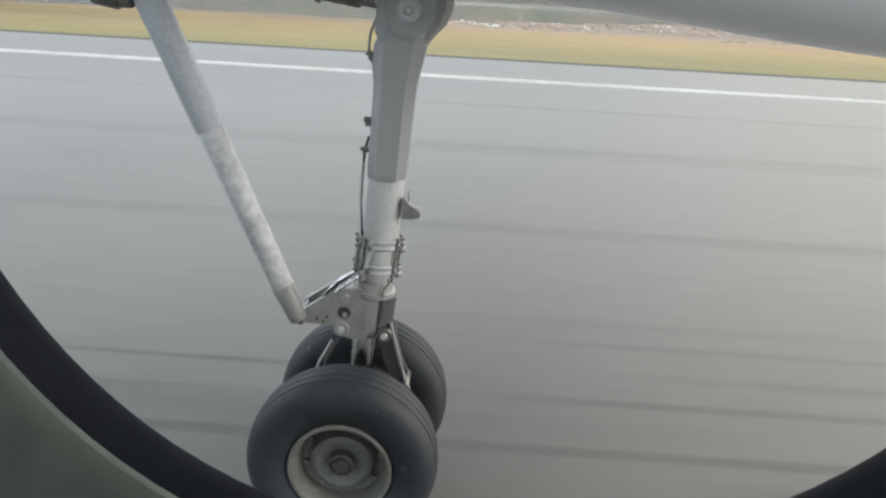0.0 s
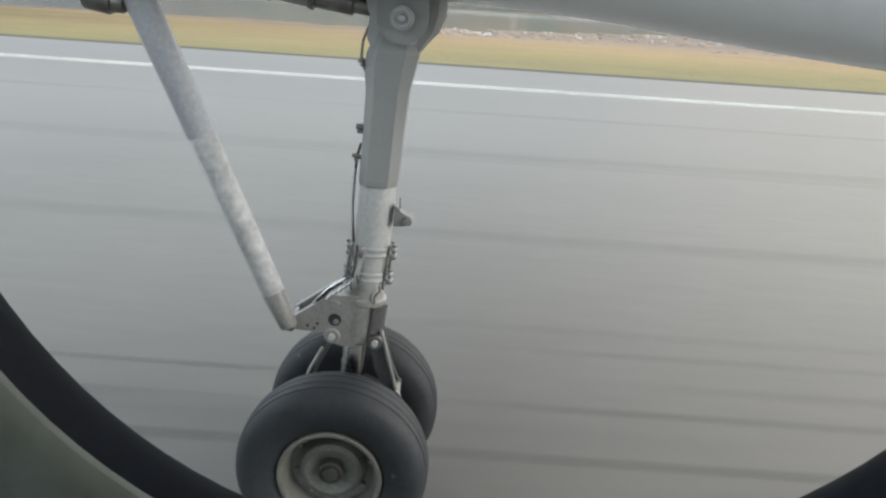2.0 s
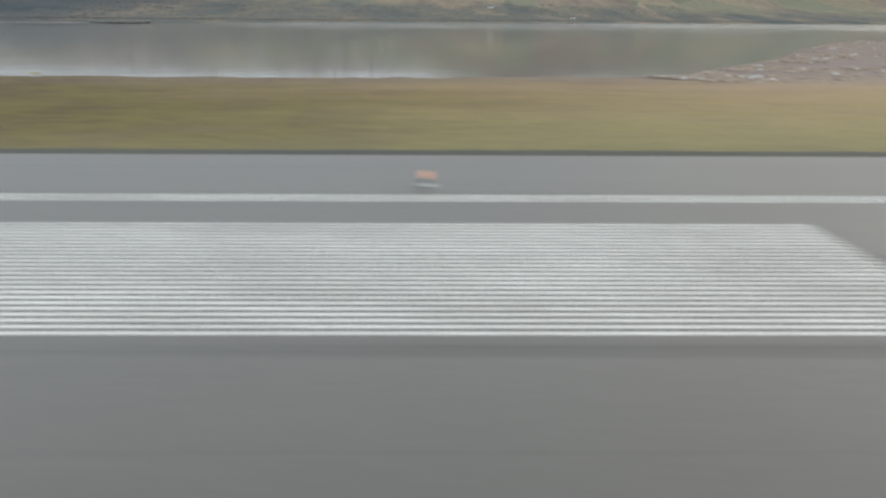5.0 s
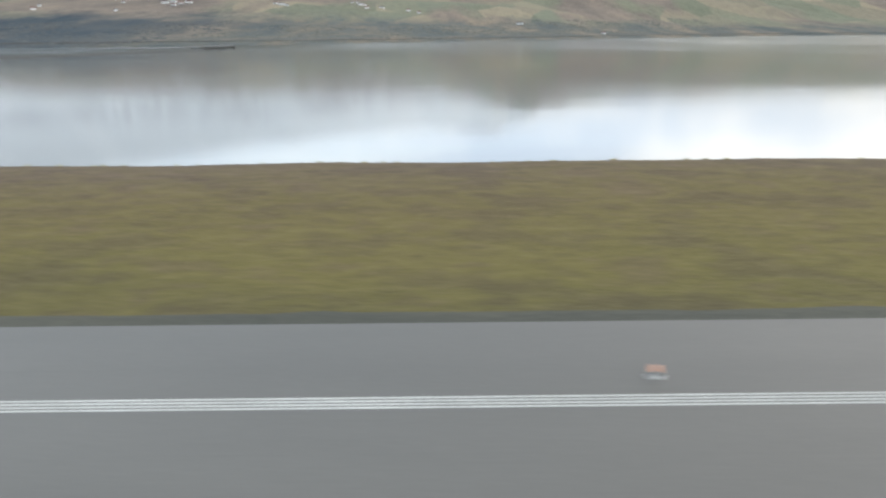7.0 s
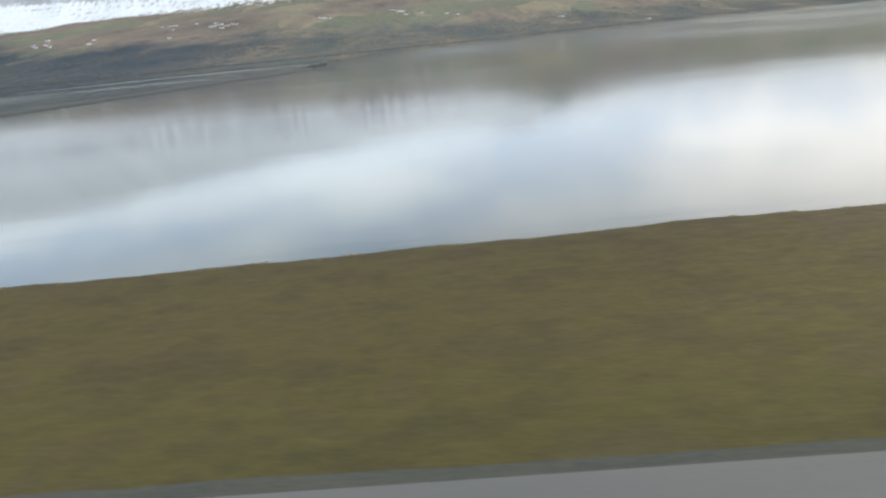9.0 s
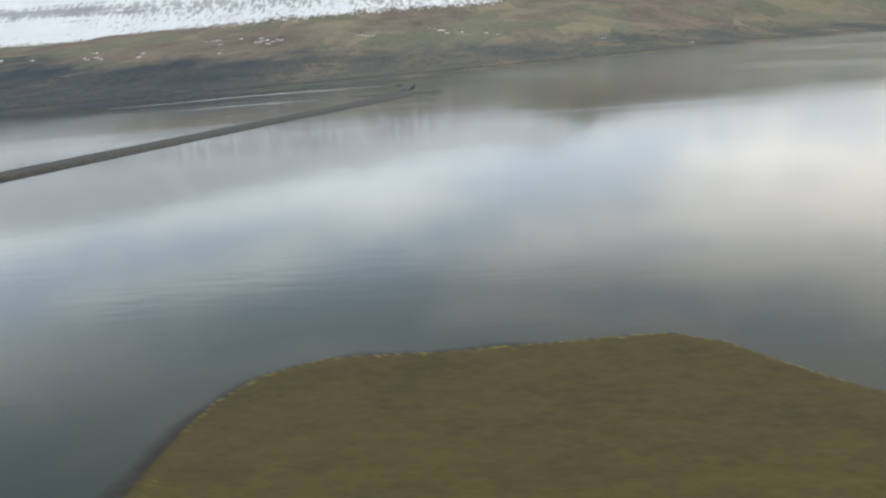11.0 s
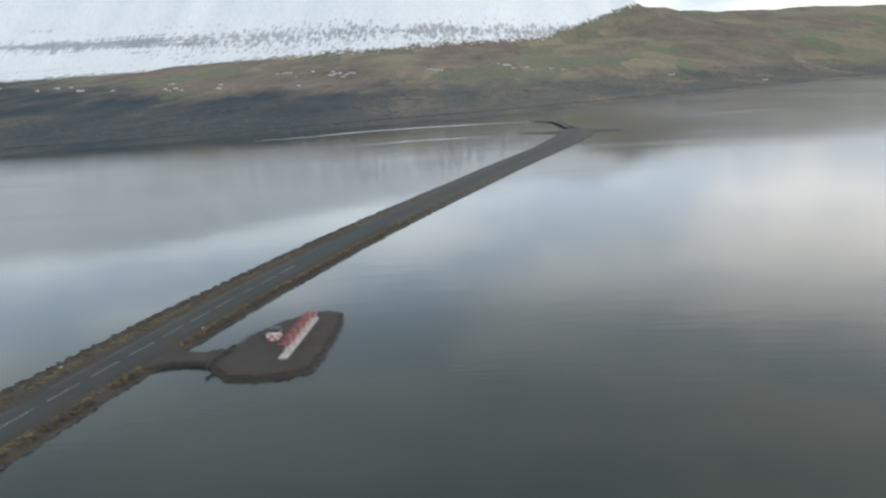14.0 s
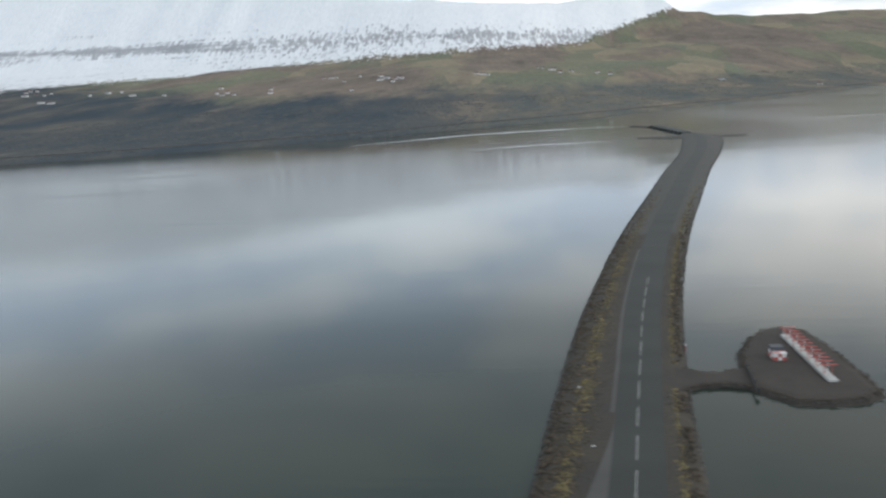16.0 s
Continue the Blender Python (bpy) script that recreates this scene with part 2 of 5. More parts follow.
M_GALV = surface("galvanised steel", (0.32, 0.33, 0.34), (0.46, 0.47, 0.48), 0.45, 0.7, 6, depth=0.001)


def asphalt(name, dark, light, streak, rough):
    m, n, l, b = nodes_of(name)
    broad = noise_node(n, l, 0.10, 5, (0.35, 1, 1))
    lane = noise_node(n, l, 1.5, 3, (0.006, 1, 1), rough=0.6)
    soft = noise_node(n, l, 0.5, 3, (0.03, 1, 1))
    grain = noise_node(n, l, 9, 4, (0.25, 1, 1))
    c = ramp(n, l, broad, [(0.3, dark), (0.72, light)])
    c = mixed(n, l, 0.12, c, ramp(n, l, grain, [(0.3, tuple(v * 0.7 for v in dark)), (0.7, tuple(v * 1.2 for v in light))]))
    c = mixed(n, l, streak, c, ramp(n, l, soft, [(0.3, (0.88, 0.88, 0.88)), (0.7, (1.06, 1.06, 1.06))]), "MULTIPLY")
    c = mixed(n, l, streak, c, ramp(n, l, lane, [(0.29, (0.5, 0.5, 0.5)), (0.36, (1, 1, 1))]), "MULTIPLY")
    l.new(c, b.inputs["Base Color"])
    b.inputs["Roughness"].default_value = rough
    bump(n, l, b, grain, 0.25, 0.004)
    return m


M_ASPHALT = asphalt("streaked runway asphalt", (0.112, 0.109, 0.099), (0.158, 0.152, 0.138), 0.32, 0.5)
M_ROAD = asphalt("road asphalt", (0.027, 0.031, 0.028), (0.043, 0.048, 0.043), 0.2, 0.75)
M_LAYBY = asphalt("pale lay-by gravel", (0.072, 0.070, 0.066), (0.105, 0.102, 0.096), 0.1, 0.9)
M_GRAVEL = surface("dark gravel verge", (0.042, 0.041, 0.036), (0.092, 0.086, 0.074), 0.95, 0, 0.5, (0.3, 1, 1), fine=8, depth=0.03)
M_EDGE = surface("mossy gravel edge", (0.048, 0.052, 0.042), (0.098, 0.095, 0.072), 0.95, 0, 0.5, (0.25, 1, 1), fine=8, depth=0.03)
M_VERGE = surface("brown mossy verge", (0.034, 0.033, 0.030), (0.075, 0.063, 0.047), 0.95, 0, 0.16, fine=2.5, relief=0.8, depth=0.12)
M_BANK_GREY = surface("plain grey bank", (0.050, 0.050, 0.046), (0.090, 0.086, 0.077), 0.85, 0, 0.12, fine=3, relief=0.6, depth=0.06)
M_ISLAND = surface("dark wet gravel", (0.034, 0.028, 0.024), (0.070, 0.060, 0.051), 0.9, 0, 0.3, fine=5, depth=0.05)


def grass(name):
    """Mown winter grass: greener moss by the runway, straw in the middle, brown heath towards the shore."""
    m, n, l, b = nodes_of(name)
    broad = noise_node(n, l, 0.035, 5, (0.5, 1.4, 1))
    mid = noise_node(n, l, 0.32, 6, (0.3, 1, 1), rough=0.7)
    patch = noise_node(n, l, 0.20, 5, (0.8, 1, 1), rough=0.68)
    fine = noise_node(n, l, 5, 4, (0.5, 1, 1))
    tuft = noise_node(n, l, 1.3, 5, (0.45, 1, 1), rough=0.7)
    g = n.new("ShaderNodeNewGeometry")
    sep = n.new("ShaderNodeSeparateXYZ")
    l.new(g.outputs["Position"], sep.inputs["Vector"])
    wander = n.new("ShaderNodeMath")
    wander.operation = "MULTIPLY_ADD"
    l.new(broad, wander.inputs[0])
    wander.inputs[1].default_value = 16.0
    l.new(sep.outputs["Y"], wander.inputs[2])
    across = n.new("ShaderNodeMapRange")
    across.inputs["From Min"].default_value, across.inputs["From Max"].default_value = 25, 58
    l.new(wander.outputs[0], across.inputs["Value"])
    zone = ramp(n, l, across.outputs["Result"], [(0.03, (0.112, 0.114, 0.046)), (0.16, (0.178, 0.166, 0.05)), (0.45, (0.188, 0.154, 0.062)), (0.8, (0.170, 0.132, 0.082))])
    straw = ramp(n, l, mid, [(0.34, (0.062, 0.055, 0.036)), (0.5, (0.155, 0.134, 0.050)), (0.7, (0.235, 0.185, 0.092))])
    moss = ramp(n, l, patch, [(0.36, (0.058, 0.045, 0.038)), (0.44, (0.092, 0.080, 0.042)), (0.53, (0.200, 0.190, 0.036)), (0.60, (0.150, 0.120, 0.062)), (0.68, (0.185, 0.138, 0.090))])
    c = mixed(n, l, 0.3, zone, straw)
    c = mixed(n, l, 0.36, c, moss)
    c = mixed(n, l, 0.22, c, ramp(n, l, tuft, [(0.36, (0.04, 0.036, 0.022)), (0.52, (0.135, 0.122, 0.05)), (0.66, (0.27, 0.23, 0.11))]))
    c = mixed(n, l, 0.25, c, ramp(n, l, fine, [(0.3, (0.045, 0.042, 0.022)), (0.7, (0.18, 0.155, 0.08))]))
    # paler tan straw colours round the touchdown end of the field
    tan_end = n.new("ShaderNodeMapRange")
    tan_end.interpolation_type = "SMOOTHSTEP"
    tan_end.inputs["From Min"].default_value, tan_end.inputs["From Max"].default_value = -72, -18
    drift = n.new("ShaderNodeMath")
    drift.operation = "MULTIPLY_ADD"
    l.new(broad, drift.inputs[0])
    drift.inputs[1].default_value = 90.0
    shifted = n.new("ShaderNodeMath")
    shifted.operation = "ADD"
    l.new(sep.outputs["X"], shifted.inputs[0])
    shifted.inputs[1].default_value = -45.0
    l.new(shifted.outputs[0], drift.inputs[2])
    l.new(drift.outputs[0], tan_end.inputs["Value"])
    # grass colour is scaled down to the west and slightly up eastward
    east_tone = n.new("ShaderNodeMapRange")
    east_tone.interpolation_type = "SMOOTHSTEP"
    east_tone.inputs["From Min"].default_value, east_tone.inputs["From Max"].default_value = -185, -135
    l.new(drift.outputs[0], east_tone.inputs["Value"])
    shore = ramp(n, l, across.outputs["Result"], [(0.62, (0, 0, 0)), (0.98, (0.6, 0.6, 0.6))])
    shore = mixed(n, l, 1.0, shore, east_tone.outputs["Result"], "MULTIPLY")
    c = mixed(n, l, shore, c, ramp(n, l, tuft, [(0.3, (0.105, 0.085, 0.068)), (0.7, (0.20, 0.158, 0.125))]))
    dull = mixed(n, l, 0.22, c, (0.135, 0.118, 0.052))
    west = mixed(n, l, east_tone.outputs["Result"], mixed(n, l, 1.0, dull, (0.74, 0.70, 0.72), "MULTIPLY"), mixed(n, l, 1.0, c, (1.05, 0.99, 1.10), "MULTIPLY"))
    meadow = ramp(n, l, across.outputs["Result"], [(0.0, (0.255, 0.245, 0.145)), (0.22, (0.31, 0.27, 0.15)), (0.42, (0.41, 0.305, 0.18)), (0.68, (0.40, 0.30, 0.205)), (0.85, (0.29, 0.245, 0.21)), (1.0, (0.24, 0.215, 0.195))])
    straws = mixed(n, l, 1.0, c, (2.0, 1.8, 2.3), "MULTIPLY")
    c = mixed(n, l, tan_end.outputs["Result"], west, mixed(n, l, 0.4, meadow, straws))
    l.new(c, b.inputs["Base Color"])
    b.inputs["Roughness"].default_value = 0.95
    b.inputs["Specular IOR Level"].default_value = 0.1
    bump(n, l, b, fine, 0.8, 0.12)
    return m


M_GRASS = grass("winter grass")


def water():
    m, n, l, b = nodes_of("still fjord water")
    broad = noise_node(n, l, 0.004, 3, (1, 0.6, 1))
    l.new(ramp(n, l, broad, [(0.3, (0.027, 0.039, 0.032)), (0.7, (0.044, 0.056, 0.046))]), b.inputs["Base Color"])
    b.inputs["IOR"].default_value = 1.333
    patch = noise_node(n, l, 0.006, 4, (1, 0.5, 1), rough=0.6)
    rr = n.new("ShaderNodeMapRange")
    rr.inputs["From Min"].default_value, rr.inputs["From Max"].default_value = 0.4, 0.7
    rr.inputs["To Min"].default_value, rr.inputs["To Max"].default_value = 0.068, 0.10
    l.new(patch, rr.inputs["Value"])
    # wind lanes
    bands = noise_node(n, l, 0.022, 5, (0.10, 1, 1), rough=0.6)
    br = n.new("ShaderNodeMapRange")
    br.inputs["From Min"].default_value, br.inputs["From Max"].default_value = 0.60, 0.72
    br.inputs["To Min"].default_value, br.inputs["To Max"].default_value = 0.0, 0.06
    l.new(bands, br.inputs["Value"])
    both = n.new("ShaderNodeMath")
    both.operation = "ADD"
    l.new(rr.outputs["Result"], both.inputs[0])
    l.new(br.outputs["Result"], both.inputs[1])
    # sheltered calm water close under the western shore, a breeze on the open reach to the east
    g = n.new("ShaderNodeNewGeometry")
    sep = n.new("ShaderNodeSeparateXYZ")
    l.new(g.outputs["Position"], sep.inputs["Vector"])

    def reach(axis, low, high, first, last, scaled=None):
        k = n.new("ShaderNodeMapRange")
        k.interpolation_type = "SMOOTHSTEP"
        k.inputs["From Min"].default_value, k.inputs["From Max"].default_value = low, high
        k.inputs["To Min"].default_value = first
        if scaled is None:
            k.inputs["To Max"].default_value = last
        else:
            l.new(scaled, k.inputs["To Max"])
        l.new(sep.outputs[axis], k.inputs["Value"])
        return k.outputs["Result"]

    lee = reach("X", -420, -560, 1.0, None, reach("Y", 540, 680, 1.3, 0.5))
    breeze = reach("X", -330, -180, 1.0, None, reach("Y", 300, 560, 1.0, 1.5))
    lull = n.new("ShaderNodeMath")
    lull.operation = "MULTIPLY"
    l.new(lee, lull.inputs[0])
    l.new(breeze, lull.inputs[1])
    final = n.new("ShaderNodeMath")
    final.operation = "MULTIPLY"
    l.new(both.outputs[0], final.inputs[0])
    l.new(lull.outputs[0], final.inputs[1])
    l.new(final.outputs[0], b.inputs["Roughness"])
    # long low ripples with calm lanes between them
    rip = noise_node(n, l, 0.34, 4, (0.22, 1, 1), rough=0.6)
    calm = n.new("ShaderNodeMapRange")
    calm.inputs["From Min"].default_value, calm.inputs["From Max"].default_value = 0.42, 0.62
    l.new(noise_node(n, l, 0.02, 3, (0.35, 1, 1)), calm.inputs["Value"])
    amount = n.new("ShaderNodeMath")
    amount.operation = "MULTIPLY"
    l.new(rip, amount.inputs[0])
    l.new(calm.outputs["Result"], amount.inputs[1])
    bump(n, l, b, amount.outputs[0], 0.5, 0.06)
    return m


M_WATER = water()


def hillside():
    """Woods low down, pasture and moor above them, snow on top: by height, broken up by noise."""
    m, n, l, b = nodes_of("fjord hillside")
    g = n.new("ShaderNodeNewGeometry")
    sep = n.new("ShaderNodeSeparateXYZ")
    l.new(g.outputs["Position"], sep.inputs["Vector"])
    big = noise_node(n, l, 0.0016, 5, (1.5, 0.5, 1))
    mid = noise_node(n, l, 0.007, 6, (1.15, 0.4, 1), rough=0.65)
    fine = noise_node(n, l, 0.045, 5, (1.1, 0.4, 0.8), rough=0.7)
    cell = n.new("ShaderNodeTexVoronoi")
    cell.inputs["Scale"].default_value = 0.0075
    tc = n.new("ShaderNodeTexCoord")
    mp = n.new("ShaderNodeMapping")
    mp.inputs["Scale"].default_value = (1.0, 0.42, 0.6)
    l.new(tc.outputs["Object"], mp.inputs["Vector"])
    l.new(mp.outputs["Vector"], cell.inputs["Vector"])
    field = n.new("ShaderNodeSeparateColor")
    l.new(cell.outputs["Color"], field.inputs["Color"])
    # Field, moor and woods colours are greyed and paled in place of haze.
    fields = ramp(n, l, field.outputs["Red"], [(0.08, (0.17, 0.185, 0.13)), (0.3, (0.215, 0.222, 0.155)), (0.5, (0.25, 0.22, 0.16)), (0.7, (0.33, 0.28, 0.195)), (0.92, (0.19, 0.21, 0.15))])
    moor = ramp(n, l, mid, [(0.32, (0.135, 0.115, 0.105)), (0.5, (0.21, 0.17, 0.145)), (0.68, (0.29, 0.235, 0.185))])
    pasture = mixed(n, l, ramp(n, l, big, [(0.46, (0, 0, 0)), (0.54, (1, 1, 1))]), fields, moor)
    pasture = mixed(n, l, 0.25, pasture, ramp(n, l, fine, [(0.35, (0.07, 0.07, 0.06)), (0.65, (0.27, 0.23, 0.16))]))
    woods = ramp(n, l, mid, [(0.36, (0.058, 0.070, 0.074)), (0.46, (0.080, 0.088, 0.088)), (0.54, (0.105, 0.100, 0.088)), (0.62, (0.16, 0.135, 0.108)), (0.74, (0.21, 0.175, 0.135))])

    # East woods lightened in colour to stand in for distance haze.
    haze_east = n.new("ShaderNodeMapRange")
    haze_east.interpolation_type = "SMOOTHSTEP"
    haze_east.inputs["From Min"].default_value, haze_east.inputs["From Max"].default_value = -720, -330
    l.new(sep.outputs["X"], haze_east.inputs["Value"])
    woods = mixed(n, l, haze_east.outputs["Result"], mixed(n, l, 1.0, woods, (0.84, 0.93, 1.06), "MULTIPLY"), mixed(n, l, 1.0, woods, (1.55, 1.5, 1.4), "MULTIPLY"))

    def height_step(low, high, amount_mid, amount_fine, amount_big=0.0, tilt=0.0, south=0.0, west=0.0):
        t0 = n.new("ShaderNodeMath")
        t0.operation = "MULTIPLY_ADD"
        l.new(sep.outputs["X"], t0.inputs[0])
        t0.inputs[1].default_value = tilt
        l.new(sep.outputs["Z"], t0.inputs[2])
        z = t0.outputs[0]
        if south:
            east = n.new("ShaderNodeMath")
            east.operation = "MAXIMUM"
            l.new(sep.outputs["X"], east.inputs[0])
            east.inputs[1].default_value = -150.0
            lift = n.new("ShaderNodeMath")
            lift.operation = "MULTIPLY_ADD"
            l.new(east.outputs[0], lift.inputs[0])
            lift.inputs[1].default_value = south
            l.new(z, lift.inputs[2])
            z = lift.outputs[0]
        if west:
            past = n.new("ShaderNodeMath")
            past.operation = "ADD"
            l.new(sep.outputs["X"], past.inputs[0])
            past.inputs[1].default_value = 1150.0
            far = n.new("ShaderNodeMath")
            far.operation = "MINIMUM"
            l.new(past.outputs[0], far.inputs[0])
            far.inputs[1].default_value = 0.0
            drop = n.new("ShaderNodeMath")
            drop.operation = "MULTIPLY_ADD"
            l.new(far.outputs[0], drop.inputs[0])
            drop.inputs[1].default_value = west
            l.new(z, drop.inputs[2])
            z = drop.outputs[0]
        for fac, amount in ((mid, amount_mid), (fine, amount_fine), (big, amount_big)):
            k = n.new("ShaderNodeMath")
            k.operation = "MULTIPLY_ADD"
            l.new(fac, k.inputs[0])
            k.inputs[1].default_value = amount
            l.new(z, k.inputs[2])
            z = k.outputs[0]
        r = n.new("ShaderNodeMapRange")
        off = 0.5 * (amount_mid + amount_fine + amount_big)
        r.inputs["From Min"].default_value, r.inputs["From Max"].default_value = low + off, high + off
        l.new(z, r.inputs["Value"])
        return r.outputs["Result"]

    c = mixed(n, l, height_step(32, 66, 70, 36, 30, 0.012, west=0.085), woods, pasture)
    snow = ramp(n, l, fine, [(0.2, (0.77, 0.805, 0.84)), (0.6, (0.87, 0.885, 0.905))])
    rock = ramp(n, l, mid, [(0.3, (0.33, 0.335, 0.36)), (0.7, (0.50, 0.505, 0.52))])
    scree = noise_node(n, l, 0.035, 6, (1.7, 0.3, 0.6), rough=0.75)
    ledges = noise_node(n, l, 0.012, 5, (0.10, 0.06, 4.5), rough=0.6)
    gully = noise_node(n, l, 0.036, 4, (1.5, 0.5, 0.5), rough=0.7)
    patchy = noise_node(n, l, 0.0028, 3, (1, 0.4, 1))

    def weight(value, amount, base):
        w = n.new("ShaderNodeMath")
        w.operation = "MULTIPLY_ADD"
        l.new(value, w.inputs[0])
        w.inputs[1].default_value = amount
        if isinstance(base, float):
            w.inputs[2].default_value = base
        else:
            l.new(base, w.inputs[2])
        return w.outputs[0]

    # rock bands crop out in a belt above the snow line; the slope over it lies smooth
    belt_z = n.new("ShaderNodeMapRange")
    belt_z.inputs["From Min"].default_value, belt_z.inputs["From Max"].default_value = 220, 620
    l.new(weight(sep.outputs["X"], 0.03, sep.outputs["Z"]), belt_z.inputs["Value"])
    belt = ramp(n, l, belt_z.outputs["Result"], [(0.0, (0.16, 0.16, 0.16)), (0.14, (0.24, 0.24, 0.24)), (0.24, (0.31, 0.31, 0.31)), (0.38, (0.18, 0.18, 0.18)), (0.62, (0.0, 0.0, 0.0))])
    east = n.new("ShaderNodeMapRange")
    east.interpolation_type = "SMOOTHSTEP"
    east.inputs["From Min"].default_value, east.inputs["From Max"].default_value = -2200, -1500
    l.new(sep.outputs["X"], east.inputs["Value"])
    shift = n.new("ShaderNodeMix")
    shift.data_type = "FLOAT"
    l.new(east.outputs["Result"], shift.inputs[0])
    l.new(ledges, shift.inputs[2])
    l.new(weight(gully, 0.8, weight(ledges, 0.25, -0.03)), shift.inputs[3])
    crags = weight(shift.outputs[0], 0.40, weight(scree, 0.30, weight(gully, 0.30, weight(patchy, 0.22, weight(belt, 0.8, -0.225)))))
    snowy = mixed(n, l, ramp(n, l, crags, [(0.56, (0, 0, 0)), (0.63, (1, 1, 1))]), snow, rock)
    c = mixed(n, l, height_step(280 + 45, 300 + 45, 60, 150, 30, -0.04, -0.3), c, snowy)
    l.new(c, b.inputs["Base Color"])
    b.inputs["Roughness"].default_value = 0.95
    b.inputs["Specular IOR Level"].default_value = 0.1
    bump(n, l, b, gully, 0.7, 9.0)
    return m


M_HILL = hillside()
M_PALE_STRIP = surface("pale bright-water strip", (0.62, 0.65, 0.67), (0.84, 0.87, 0.89), 0.5, 0, 0.05, fine=0.5, depth=0.02)


def rubber_film(name, colour, cover):
    """A worn film of tyre rubber: densest along its middle, thinning out to nothing at its edges."""
    m, n, l, b = nodes_of(name)
    tc = n.new("ShaderNodeTexCoord")
    sep = n.new("ShaderNodeSeparateXYZ")
    l.new(tc.outputs["Generated"], sep.inputs["Vector"])
    across = ramp(n, l, sep.outputs["Y"], [(0.0, (0, 0, 0)), (0.35, (0.8, 0.8, 0.8)), (0.6, (1, 1, 1)), (1.0, (0, 0, 0))])
    along = ramp(n, l, sep.outputs["X"], [(0.0, (0, 0, 0)), (0.2, (1, 1, 1)), (0.75, (1, 1, 1)), (1.0, (0, 0, 0))])
    worn = ramp(n, l, noise_node(n, l, 2.2, 4, (0.12, 3.0, 1), rough=0.6), [(0.25, (0.25, 0.25, 0.25)), (0.65, (1, 1, 1))])
    a = mixed(n, l, 1.0, mixed(n, l, 1.0, across, along, "MULTIPLY"), worn, "MULTIPLY")
    a = mixed(n, l, 1.0, a, (cover, cover, cover), "MULTIPLY")
    l.new(a, b.inputs["Alpha"])
    l.new(ramp(n, l, noise_node(n, l, 20, 3), [(0.3, tuple(v * 0.8 for v in colour)), (0.7, colour)]), b.inputs["Base Color"])
    b.inputs["Roughness"].default_value = 0.6
    return m


M_RUBBER = rubber_film("tyre rubber laid on asphalt", (0.05, 0.049, 0.046), 0.22)
M_RUBBER_FAINT = rubber_film("faint rubber trace on asphalt", (0.06, 0.059, 0.056), 0.12)


def mud():
    """Wet brown mud that sinks away under the water: the deeper it lies, the less of it shows."""
    m, n, l, b = nodes_of("wet brown mud")
    g = n.new("ShaderNodeNewGeometry")
    sep = n.new("ShaderNodeSeparateXYZ")
    l.new(g.outputs["Position"], sep.inputs["Vector"])
    depth = n.new("ShaderNodeMapRange")
    depth.interpolation_type = "SMOOTHSTEP"
    depth.inputs["From Min"].default_value, depth.inputs["From Max"].default_value = -1.215, -1.13
    l.new(sep.outputs["Z"], depth.inputs["Value"])
    uneven = ramp(n, l, noise_node(n, l, 0.9, 5, (0.6, 1, 1), rough=0.65), [(0.3, (0.45, 0.45, 0.45)), (0.6, (1, 1, 1))])
    l.new(mixed(n, l, 1.0, depth.outputs["Result"], uneven, "MULTIPLY"), b.inputs["Alpha"])
    grain = noise_node(n, l, 3.0, 5)
    l.new(ramp(n, l, grain, [(0.3, (0.050, 0.041, 0.034)), (0.7, (0.086, 0.070, 0.054))]), b.inputs["Base Color"])
    b.inputs["Roughness"].default_value = 0.8
    bump(n, l, b, grain, 0.4, 0.02)
    return m


M_MUD = mud()


# ---- mesh helpers ----
def link_mesh(name, bm, material, smooth=False):
    me = bpy.data.meshes.new(name)
    bmesh.ops.recalc_face_normals(bm, faces=bm.faces)
    bm.to_mesh(me)
    bm.free()
    me.materials.append(material)
    if smooth:
        for p in me.polygons:
            p.use_smooth = True
        me.set_sharp_from_angle(angle=radians(38))
    return new(name, me)


def part(name, bm, material, parent, label="", smooth=True):
    ob = link_mesh(name, bm, material, smooth)
    ob.parent = parent
    if label:
        ob["label"] = label
    return ob


def structure(name, bm, material, label, category="", smooth=False):
    return tagged(link_mesh(name, bm, material, smooth), label, category or name, kind="structure")


def thing(name, place, label, category, group=""):
    ob = new(name)
    ob.matrix_basis = pose(*place)
    return tagged(ob, label, category, group)


def frame_of(axis):
    a = Vector(axis).normalized()
    u = a.orthogonal().normalized()
    return u, a.cross(u), a


def add_box(bm, centre, size, turn=None, bevel=0.0):
    m = Matrix.Translation(centre) @ (turn.to_4x4() if turn else Matrix.Identity(4)) @ Matrix.Diagonal((*size, 1))
    r = bmesh.ops.create_cube(bm, size=1, matrix=m)
    if bevel:
        es = list({e for v in r["verts"] for e in v.link_edges})
        bmesh.ops.bevel(bm, geom=es, offset=bevel, segments=2, affect="EDGES", profile=0.5)


def add_lathe(bm, origin, axis, profile, seg=40):
    """profile: (distance along the axis, radius) pairs."""
    u, v, a = frame_of(axis)
    o = Vector(origin)
    rings = []
    for d, r in profile:
        if r < 1e-6:
            rings.append([bm.verts.new(o + a * d)])
        else:
            rings.append([bm.verts.new(o + a * d + (u * math.cos(k) + v * math.sin(k)) * r) for k in (2 * math.pi * i / seg for i in range(seg))])
    for p, q in zip(rings, rings[1:]):
        for i in range(seg):
            j = (i + 1) % seg
            if len(p) == 1 and len(q) == 1:
                continue
            if len(p) == 1:
                bm.faces.new((p[0], q[i], q[j]))
            elif len(q) == 1:
                bm.faces.new((p[i], p[j], q[0]))
            else:
                bm.faces.new((p[i], p[j], q[j], q[i]))


